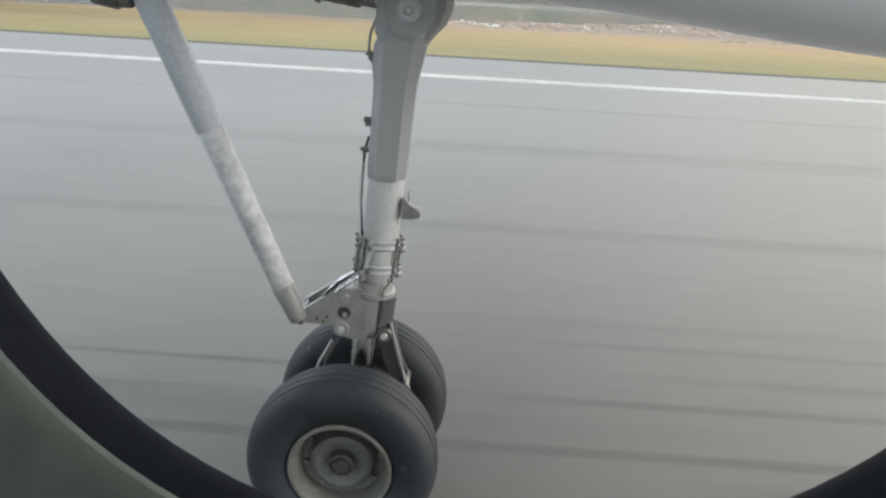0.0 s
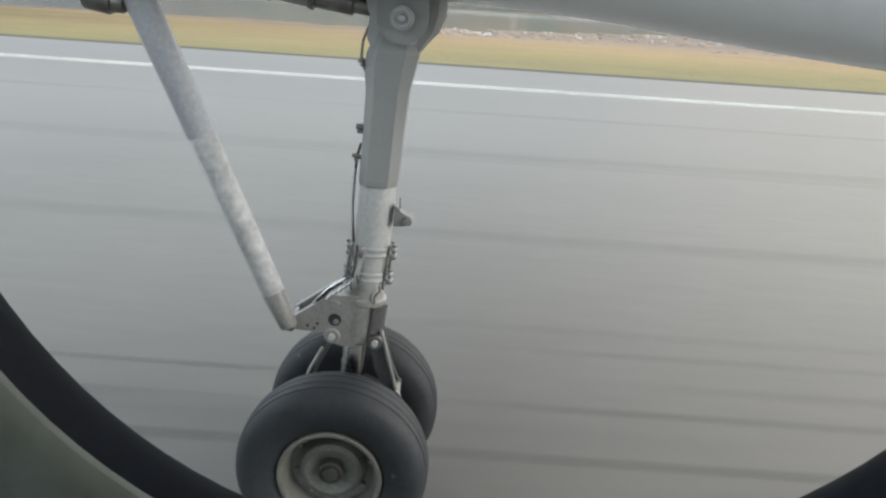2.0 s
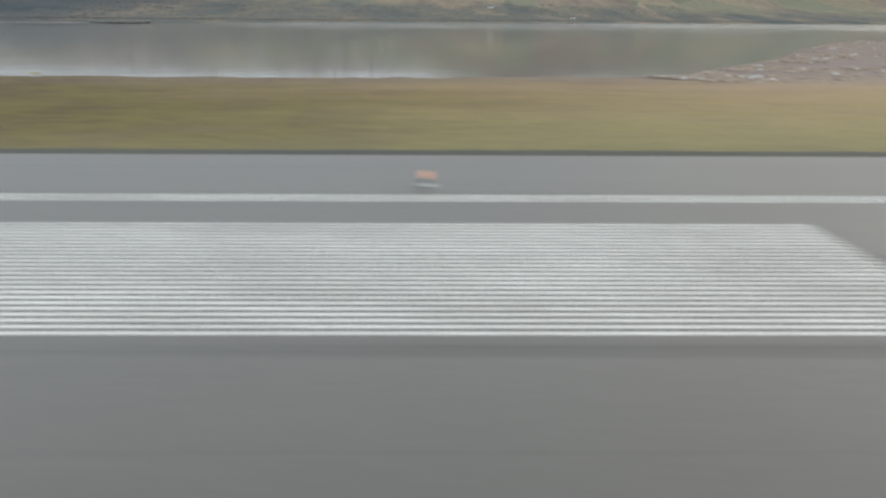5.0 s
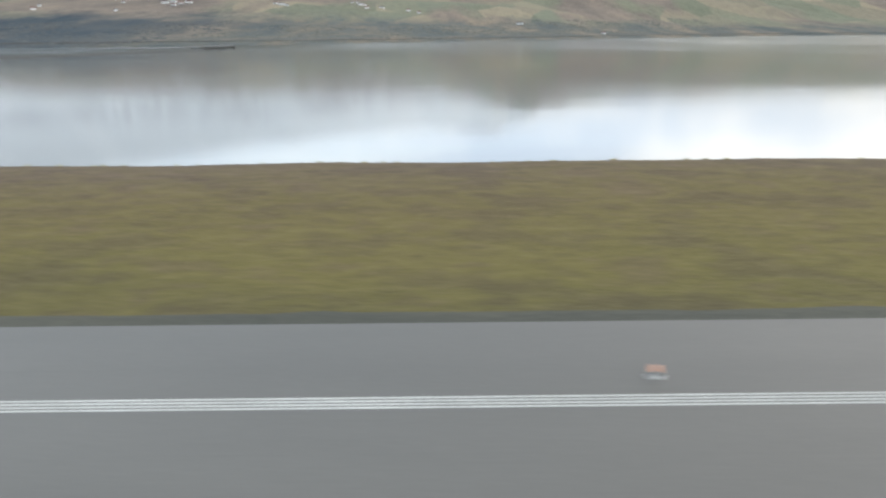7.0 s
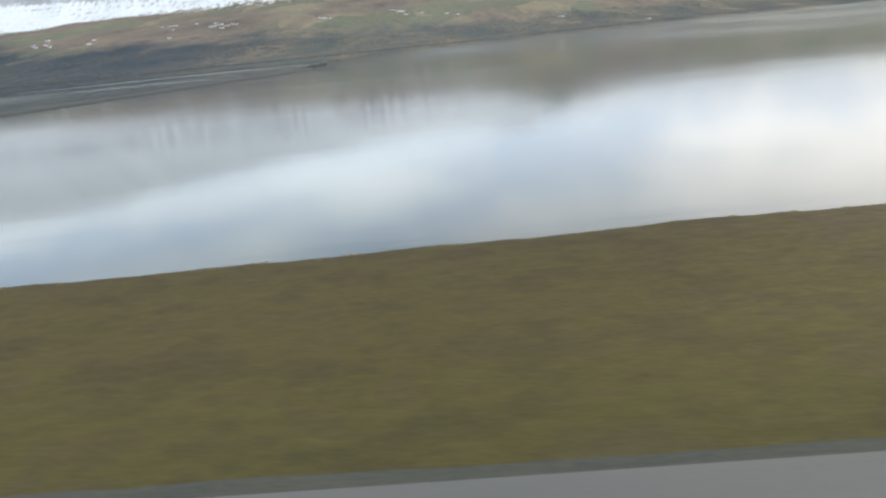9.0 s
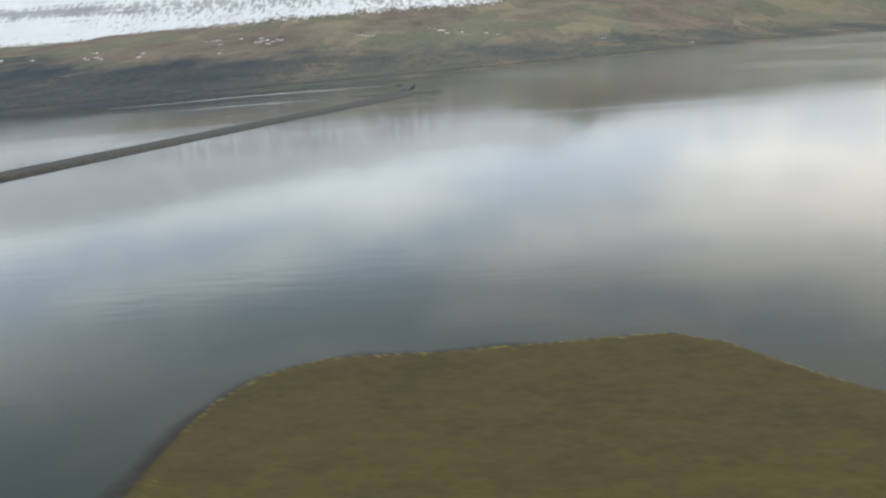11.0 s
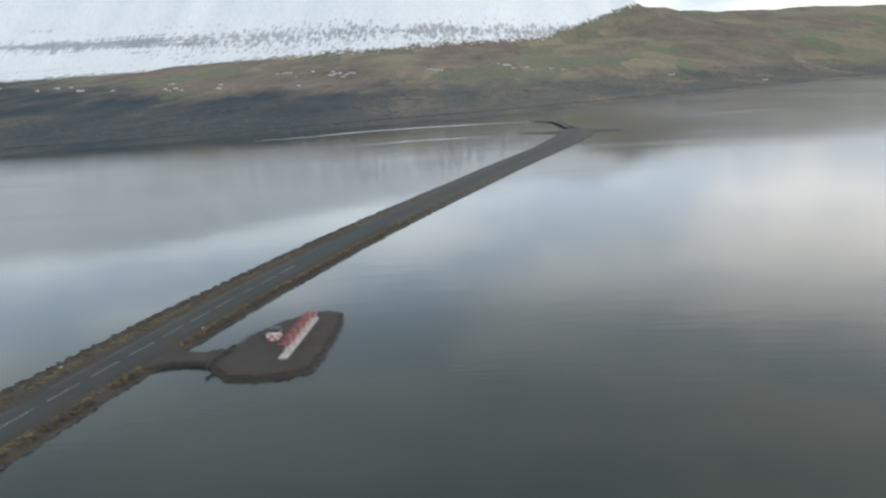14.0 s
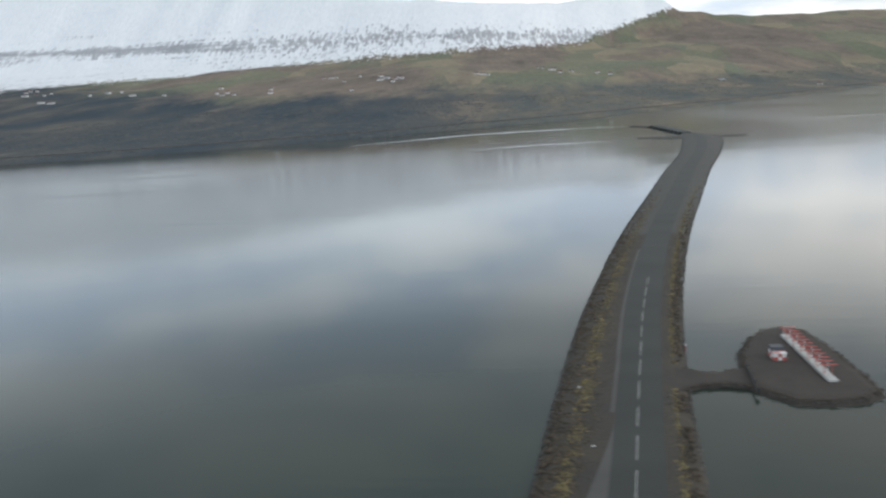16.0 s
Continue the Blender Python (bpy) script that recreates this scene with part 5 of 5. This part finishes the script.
# hoses, valves and the lug on the leg
for path, r, mt in (
    ([(-0.205, SY - 0.03, 1.385), (-0.222, SY - 0.03, 1.365), (-0.233, SY - 0.03, 1.335), (-0.236, SY - 0.03, 1.30), (-0.228, SY - 0.03, 1.27), (-0.22, SY - 0.03, 1.26)], 0.0035, M_STEEL),
    ([(-0.233, SY - 0.02, 1.09), (-0.241, SY - 0.02, 1.06), (-0.246, SY - 0.02, 1.02), (-0.249, SY - 0.02, 0.97), (-0.251, SY - 0.02, 0.92), (-0.249, SY - 0.02, 0.88), (-0.246, SY - 0.02, 0.83)], 0.0035, M_HOSE),
    ([(-0.245, SY - 0.04, 1.03), (-0.250, SY - 0.04, 0.95), (-0.248, SY - 0.045, 0.83)], 0.0028, M_CHROME),
    ([(-0.25, SY - 0.035, 0.815), (-0.256, SY - 0.038, 0.79), (-0.260, SY - 0.04, 0.75), (-0.28, SY - 0.05, 0.715), (-0.32, SY - 0.055, 0.68)], 0.004, M_STEEL),
    ([(-0.258, SY - 0.055, 0.74), (-0.285, SY - 0.055, 0.722), (-0.32, SY - 0.05, 0.69), (-0.345, SY - 0.045, 0.66)], 0.005, M_CHROME),
    ([(-0.255, SY - 0.06, 0.73), (-0.30, SY - 0.06, 0.71), (-0.335, SY - 0.05, 0.67)], 0.004, M_HOSE),
    ([(-0.315, SY - 0.07, 0.545), (-0.345, SY - 0.09, 0.49), (-0.36, SY - 0.11, 0.44), (-0.372, SY - 0.12, 0.40)], 0.0045, M_STEEL),
    ([(-0.30, SY - 0.06, 0.55), (-0.33, SY - 0.07, 0.49), (-0.345, SY - 0.09, 0.42)], 0.005, M_HOSE),
):
    b = bmesh.new()
    add_tube(b, [g(*p) for p in path], r)
    part("hose", b, mt, gear)
for k, (r, mt) in enumerate(((0.011, M_CHROME), (0.013, M_STEEL), (0.012, M_CHROME))):
    b = bmesh.new()
    pts = []
    for i in range(61):
        u = i / 60
        a = 2 * math.pi * 4.5 * u + 2.1 * k
        pts.append(g(-0.298 + 0.056 * u + 0.6 * r * math.cos(a), SY - 0.078 - 0.006 * k + r * math.sin(a), 0.702 + 0.043 * u + 0.8 * r * math.cos(a)))
    add_tube(b, pts, 0.0028, 6)
    part("coiled_hose", b, mt, gear)
b = bmesh.new()
add_rod(b, g(-0.372, SY - 0.12, 0.405), g(-0.381, SY - 0.124, 0.383), 0.008, 0.007, 14)
part("hose_end", b, M_GEAR_PALE, gear, "pale hose end fitting")
for x, z, s in ((-0.240, 1.128, 0.009), (-0.238, 1.285, 0.007), (-0.248, 1.055, 0.007)):
    b = bmesh.new()
    add_rod(b, g(x + 0.02, SY - 0.02, z), g(x - 0.006, SY - 0.02, z + 0.004), s, s * 0.8, 14)
    add_box(b, g(x + 0.004, SY - 0.02, z - s), (s * 1.6, s * 1.6, s), bevel=0.002)
    part("valve", b, M_STEEL, gear)
b = bmesh.new()
add_plate(b, [g(-0.144, SY - 0.02, 0.934), g(-0.136, SY - 0.02, 0.936), g(-0.124, SY - 0.02, 0.922), g(-0.108, SY - 0.02, 0.914), g(-0.099, SY - 0.02, 0.910), g(-0.099, SY - 0.02, 0.894), g(-0.118, SY - 0.02, 0.885), g(-0.144, SY - 0.02, 0.884)], (0, 1, 0), 0.03)
add_rod(b, g(-0.106, SY - 0.045, 0.901), g(-0.106, SY + 0.005, 0.901), 0.011, seg=16)
add_rod(b, g(-0.128, SY - 0.036, 0.932), g(-0.128, SY - 0.036, 0.962), 0.0025, 0.0015, 8)
part("tow_lug", b, M_PATCH_PALE, gear, "small steel towing lug")

# lower casting: barrel and two forward arms to the drag brace
b = bmesh.new()
add_lathe(b, g(strut_x(0.545), SY, 0.545), (0.13, 0, 1), [(0, 0), (0, 0.044), (0.012, 0.056), (0.05, 0.06), (0.118, 0.058), (0.122, 0.062), (0.134, 0.062), (0.139, 0.055), (0.155, 0.052), (0.16, 0.05)], 36)
part("lower_casting", b, M_CAST, gear)
for dy in (-0.046, 0.046):
    b = bmesh.new()
    outline = [(-0.414, 0.600), (-0.411, 0.612), (-0.40, 0.619), (-0.31, 0.684), (-0.285, 0.692), (-0.225, 0.692), (-0.225, 0.55), (-0.262, 0.545), (-0.285, 0.552), (-0.303, 0.572), (-0.315, 0.582), (-0.39, 0.586), (-0.406, 0.589)]
    add_plate(b, [g(x, SY + dy, z) for x, z in outline], (0, 1, 0), 0.022)
    arm = part("forward_arm", b, M_CAST, gear, "forged arm plate with bolts and dark hole marks", smooth=False)
    # The three smallest are black studs standing in for shaded holes.
    for x, z, r in ((-0.285, 0.667, 0.013), (-0.358, 0.600, 0.0045), (-0.341, 0.594, 0.0045), (-0.332, 0.608, 0.0045), (-0.398, 0.603, 0.012)):
        b = bmesh.new()
        s = -1 if dy < 0 else 1
        add_rod(b, g(x, SY + dy + s * 0.006, z), g(x, SY + dy + s * (0.0125 if r < 0.005 else 0.018), z), r, r * 0.85, 18)
        bolt = part("bolt", b, M_HOSE if r < 0.005 else M_CAST, arm)
# Black disc in place of the shaded inside of a hole.
b = bmesh.new()
add_lathe(b, g(-0.286, SY - 0.0585, 0.622), (0, 1, 0), [(0, 0), (0, 0.017), (0.002, 0.018), (0.006, 0.018)], 24)
part("arm_pocket_disc", b, M_HOSE, gear, "black disc standing in for a lightening hole")
b = bmesh.new()
add_rod(b, g(-0.283, SY - 0.061, 0.617), g(-0.283, SY - 0.05, 0.617), 0.008, 0.007, 14)
part("pocket_fitting", b, M_CHROME, gear, "bright fitting in the hole")
b = bmesh.new()
add_lathe(b, g(strut_x(0.63) + 0.002, SY, 0.588), (0.13, 0, 1), [(0, 0.05), (0, 0.062), (0.078, 0.062), (0.078, 0.05)], 36)
for v in list(b.verts):
    a = math.atan2(v.co.y - (SY - G0.y), v.co.x - (strut_x(0.63) + AX - G0.x))
    if not -1.25 < a < -0.1:
        b.verts.remove(v)
part("casting_panel", b, M_PATCH, gear, "dark patch on the casting")
b = bmesh.new()
add_rod(b, g(-0.292, SY - 0.066, 0.576), g(-0.292, SY - 0.03, 0.576), 0.021, 0.021, 28)
lug = part("lower_lug", b, M_CAST, gear)
b = bmesh.new()
add_rod(b, g(-0.292, SY - 0.072, 0.576), g(-0.292, SY - 0.06, 0.576), 0.009, 0.008, 18)
part("bolt", b, M_GEAR_PALE, lug)
b = bmesh.new()
add_rod(b, g(-0.399, SY - 0.085, 0.603), g(-0.399, SY + 0.085, 0.603), 0.012, seg=18)
part("brace_pin", b, M_STEEL, gear)

# drag brace up to the nacelle
lo, hi = g(-0.402, 0.372, 0.603), g(-0.885, 0.372, 1.75)
b = bmesh.new()
add_rod(b, lo, lo.lerp(hi, 0.085), 0.023, 0.0305, 28)
part("brace_end", b, M_PATCH_PALE, gear, "dark grey brace end fitting")
b = bmesh.new()
add_rod(b, lo.lerp(hi, 0.065), lo.lerp(hi, 0.43), 0.029, 0.0325, 32)
part("brace_lower_tube", b, M_BRACE, gear, "chipped pale grey brace tube")
b = bmesh.new()
add_rod(b, lo.lerp(hi, 0.425), lo.lerp(hi, 1.0), 0.0345, 0.0375, 32)
part("brace_upper_tube", b, M_BLUE, gear, "smooth blue-grey brace tube")
b = bmesh.new()
add_rod(b, g(-0.79, 0.36, 1.385), g(-0.85, 0.36, 1.40), 0.03, 0.034, 20)
add_rod(b, g(-0.765, 0.36, 1.383), g(-0.795, 0.36, 1.386), 0.022, 0.024, 20)
part("brace_strut_fitting", b, M_STEEL, gear, "dull brown steel fitting")

# chrome piston, torque links and axle
b = bmesh.new()
add_rod(b, g(strut_x(0.56), SY, 0.56), g(AXLE[0], SY, AXLE[1]), 0.033, 0.033, 30)
part("piston", b, M_PISTON, gear, "oily chrome piston")
for dy in (-0.028, 0.028):
    b = bmesh.new()
    add_plate(b, [g(-0.185, SY + dy, 0.575), g(-0.165, SY + dy, 0.59), g(-0.135, SY + dy, 0.46), g(-0.112, SY + dy, 0.405), g(-0.118, SY + dy, 0.385), g(-0.142, SY + dy, 0.392), g(-0.178, SY + dy, 0.47), g(-0.195, SY + dy, 0.55)], (0, 1, 0), 0.012)
    part("upper_torque_link", b, M_PATCH, gear, smooth=False)
    if dy < 0:
        b = bmesh.new()
        add_rod(b, g(-0.164, SY + dy * 1.35, 0.592), g(-0.113, SY + dy * 1.35, 0.398), 0.006, 0.005, 12)
        part("link_edge_rod", b, M_PATCH_PALE, gear)
    b = bmesh.new()
    add_plate(b, [g(-0.112, SY + dy * 0.6, 0.41), g(-0.118, SY + dy * 0.6, 0.383), g(-0.225, SY + dy * 0.6, 0.265), g(-0.25, SY + dy * 0.6, 0.29)], (0, 1, 0), 0.012)
    part("lower_torque_link", b, M_GEAR_DARK, gear, smooth=False)
for x, z, w in ((-0.177, 0.565, 0.055), (-0.121, 0.396, 0.045)):
    b = bmesh.new()
    add_rod(b, g(x, SY - w, z), g(x, SY + w, z), 0.015, seg=18)
    add_rod(b, g(x, SY - w - 0.008, z), g(x, SY - w + 0.004, z), 0.02, seg=18)
    pin = part("link_pin", b, M_STEEL, gear)
    b = bmesh.new()
    add_rod(b, g(x, SY - w - 0.016, z), g(x, SY - w - 0.004, z), 0.009, 0.008, 14)
    part("bolt", b, M_GEAR_PALE, pin)
b = bmesh.new()
add_rod(b, g(AXLE[0], SY - 0.2, AXLE[1]), g(AXLE[0], SY + 0.2, AXLE[1]), 0.034, seg=24)
add_rod(b, g(AXLE[0], SY - 0.06, AXLE[1]), g(AXLE[0], SY + 0.06, AXLE[1]), 0.05, seg=24)
part("axle", b, M_GEAR_DARK, gear)
for s in (-1, 1):
    b = bmesh.new()
    add_rod(b, g(AXLE[0], SY + s * 0.055, AXLE[1]), g(AXLE[0], SY + s * 0.12, AXLE[1]), 0.105, 0.11, 32)
    part("brake_drum", b, M_STEEL, gear)


def wheel(y, out, dx=0.0):
    """out: -1 or 1, the side on which the hub cap faces."""
    tyre_b = bmesh.new()
    o = g(AXLE[0] + dx, y, AXLE[1])
    prof = []
    for d, r in ((-0.060, 0.1345), (-0.068, 0.142), (-0.077, 0.160), (-0.082, 0.182), (-0.082, 0.203), (-0.076, 0.221), (-0.066, 0.2345), (-0.053, 0.2425), (-0.0425, 0.2458), (-0.0413, 0.2447), (-0.0377, 0.2449), (-0.0365, 0.2472), (-0.018, 0.2492), (-0.0168, 0.2480), (-0.0132, 0.2482), (-0.012, 0.2496), (-0.003, 0.25)):
        prof.append((d, r * 1.017))
    prof += [(-d, r) for d, r in prof[::-1]]
    add_lathe(tyre_b, o, (0, 1, 0), prof, 72)
    w = part("wheel", tyre_b, M_TYRE, gear, "grooved dark rubber tyre with dusty sidewall")
    b = bmesh.new()
    s = out
    add_lathe(b, o, (0, s, 0), [(-0.06, 0.12), (-0.055, 0.137), (0.060, 0.137), (0.069, 0.1365), (0.072, 0.132), (0.070, 0.125), (0.058, 0.120), (0.030, 0.116), (0.008, 0.110)], 56)
    part("rim", b, M_RIM, w, "pale grey rim")
    b = bmesh.new()
    add_lathe(b, o, (0, s, 0), [(0.012, 0.113), (0.004, 0.104), (0.002, 0.094), (0.016, 0.088), (0.034, 0.080), (0.040, 0.068), (0.034, 0.050), (0.026, 0.040), (0.02, 0.0)], 56)
    part("dish", b, M_RIM_DARK, w, "dark grey wheel dish")
    b = bmesh.new()
    add_lathe(b, o, (0, s, 0), [(0.015, 0.036), (0.046, 0.033), (0.048, 0.028), (0.044, 0.025), (0.044, 0.021), (0.052, 0.019), (0.054, 0.0)], 32)
    part("hub_cap", b, M_HUB, w, "dark hub cap")
    for k in range(8):
        a = 2 * math.pi * k / 8 + 0.2
        b = bmesh.new()
        c = o + Vector((0.099 * math.cos(a), s * 0.002, 0.099 * math.sin(a)))
        add_rod(b, c, c + Vector((0, s * 0.012, 0)), 0.006, 0.005, 8)
        part("wheel_bolt", b, M_STEEL, w)


wheel(0.287, -1)
wheel(0.605, 1, 0.012)

# fuselage shell with the window, nacelle and wing
plane = thing("airliner", (AX, -1.95, 0.58), "white high-wing propeller airliner, seen from its cabin window", "aircraft")
P0 = Vector((AX, -1.95, 0.58))
FR, FZ = 0.77, 1.38
WIN = (0.0105, 1.4292, 0.1165, 0.1222)


def oval(t, a, b_, power=2.2):
    c, s = math.cos(t), math.sin(t)
    return a * math.copysign(abs(c) ** (2 / power), c), b_ * math.copysign(abs(s) ** (2 / power), s)


def on_hull(x, z, lift=0.0):
    th = math.asin(max(-1, min(1, (z - FZ) / FR)))
    return A(x, -1.95 + (FR + lift) * math.cos(th), FZ + (FR + lift) * math.sin(th)) - P0


b = bmesh.new()
N = 64
PX, PZ = 0.32, 0.3
rings = []
for k in range(6):
    f = k / 5
    ring = []
    for i in range(N):
        t = 2 * math.pi * (i + 0.5) / N
        ox, oz = oval(t, WIN[2], WIN[3])
        q = max(abs(math.cos(t)), abs(math.sin(t)))
        rx, rz = PX * math.cos(t) / q, PZ * math.sin(t) / q
        ring.append(b.verts.new(on_hull(WIN[0] + ox + (rx - ox) * f, WIN[1] + oz + (FZ + rz - WIN[1] - oz) * f)))
    rings.append(ring)
for p, q in zip(rings, rings[1:]):
    for i in range(N):
        j = (i + 1) % N
        b.faces.new((p[i], p[j], q[j], q[i]))
tw = math.asin(PZ / FR)
for x0, x1, t0, t1, nx, nt in ((-3.2, WIN[0] - PX, -math.pi, math.pi, 14, 48), (WIN[0] + PX, 3.2, -math.pi, math.pi, 14, 48), (WIN[0] - PX, WIN[0] + PX, tw, 2 * math.pi - tw, 4, 42)):
    grid_sheet(b, [[A(x0 + (x1 - x0) * i / nx, -1.95 + FR * math.cos(t0 + (t1 - t0) * j / nt), FZ + FR * math.sin(t0 + (t1 - t0) * j / nt)) - P0 for j in range(nt + 1)] for i in range(nx + 1)])
for x in (-3.2, 3.2):
    b.faces.new([b.verts.new(A(x, -1.95 + FR * math.cos(2 * math.pi * i / 48), FZ + FR * math.sin(2 * math.pi * i / 48)) - P0) for i in range(48)])
# window openings of the other seat rows and of the far side
# unseen openings, added so that daylight reaches the window trim
bmesh.ops.delete(b, geom=[f for f in b.faces if len(f.verts) == 4 and abs(f.calc_center_median().z + P0.z - 1.43) < 0.11 and abs(f.calc_center_median().y) > 0.6 and (f.calc_center_median().y < 0 or abs(f.calc_center_median().x) > 0.45) and int((f.calc_center_median().x + 10) / 0.208) % 2 == 0], context="FACES")
hull = part("fuselage", b, M_SKIN, plane, "white fuselage shell")
solid = hull.modifiers.new("thickness", "SOLIDIFY")
solid.thickness, solid.offset = 0.012, 0


def window_ring(lift, offset, radius_x, radius_y):
    bb = bmesh.new()
    sections = []
    for i in range(96):
        t = 2 * math.pi * i / 96
        ox, oz = oval(t, WIN[2] + offset, WIN[3] + offset)
        c = on_hull(WIN[0] + ox, WIN[1] + oz, lift)
        n2 = Vector((ox / (WIN[2] ** 2), 0, oz / (WIN[3] ** 2))).normalized()
        sections.append([c + n2 * (radius_x * math.cos(k)) + Vector((0, radius_y * math.sin(k), 0)) for k in (2 * math.pi * j / 14 for j in range(14))])
    rings_ = [[bb.verts.new(p) for p in s_] for s_ in sections]
    for i in range(96):
        p, q = rings_[i], rings_[(i + 1) % 96]
        for j in range(14):
            bb.faces.new((p[j], p[(j + 1) % 14], q[(j + 1) % 14], q[j]))
    return bb


part("window_gasket", window_ring(-0.002, 0.0026, 0.0044, 0.0135), M_GASKET, plane, "black rubber window gasket")
part("window_trim", window_ring(-0.015, 0.0014, 0.0105, 0.006), M_TRIM, plane, "grey-green plastic window trim")

# nacelle over the gear, open underneath where the leg folds away
b = bmesh.new()
NAC = [(-2.6, 0.10, 0.12, 1.86), (-2.4, 0.24, 0.24, 1.83), (-1.6, 0.33, 0.34, 1.78), (-0.9, 0.35, 0.36, 1.80), (0.0, 0.355, 0.37, 1.805), (0.3, 0.36, 0.385, 1.80), (0.8, 0.36, 0.41, 1.77), (1.4, 0.34, 0.39, 1.70), (2.2, 0.26, 0.28, 1.74), (3.0, 0.08, 0.07, 1.84)]
sections = []
for i in range(41):
    x = -2.6 + 5.6 * i / 40
    w = between([(r[0], r[1]) for r in NAC], x)
    h = between([(r[0], r[2]) for r in NAC], x)
    zc = between([(r[0], r[3]) for r in NAC], x)
    sections.append([A(x, 0.45, zc) + Vector((0, *oval(2 * math.pi * j / 48, w, h, 3.2))) - P0 for j in range(48)])
add_loft(b, sections)
gone = [f for f in b.faces if f.calc_center_median().z + P0.z < 1.50 and -0.95 < f.calc_center_median().x < -0.02 and abs(f.calc_center_median().y + P0.y - 0.45) < 0.26]
bmesh.ops.delete(b, geom=gone, context="FACES")
nac = part("nacelle", b, M_SKIN_GREY, plane, "pale grey engine nacelle with open gear bay")
solid = nac.modifiers.new("thickness", "SOLIDIFY")
solid.thickness, solid.offset = 0.012, -1
b = bmesh.new()
FOIL = [(-0.62, 0.0), (-0.55, 0.07), (-0.35, 0.115), (0.0, 0.13), (0.4, 0.09), (0.85, 0.01), (0.85, -0.005), (0.4, -0.03), (0.0, -0.06), (-0.35, -0.06), (-0.55, -0.045)]
add_loft(b, [[A(x * k, y, 2.16 + z * k + 0.02 * abs(y)) - P0 for x, z in FOIL] for y, k in ((-2.6, 1.05), (-1.2, 1.1), (0.45, 1.05), (3.5, 0.85), (6.0, 0.65))])
part("wing", b, M_SKIN, plane, "white high wing")
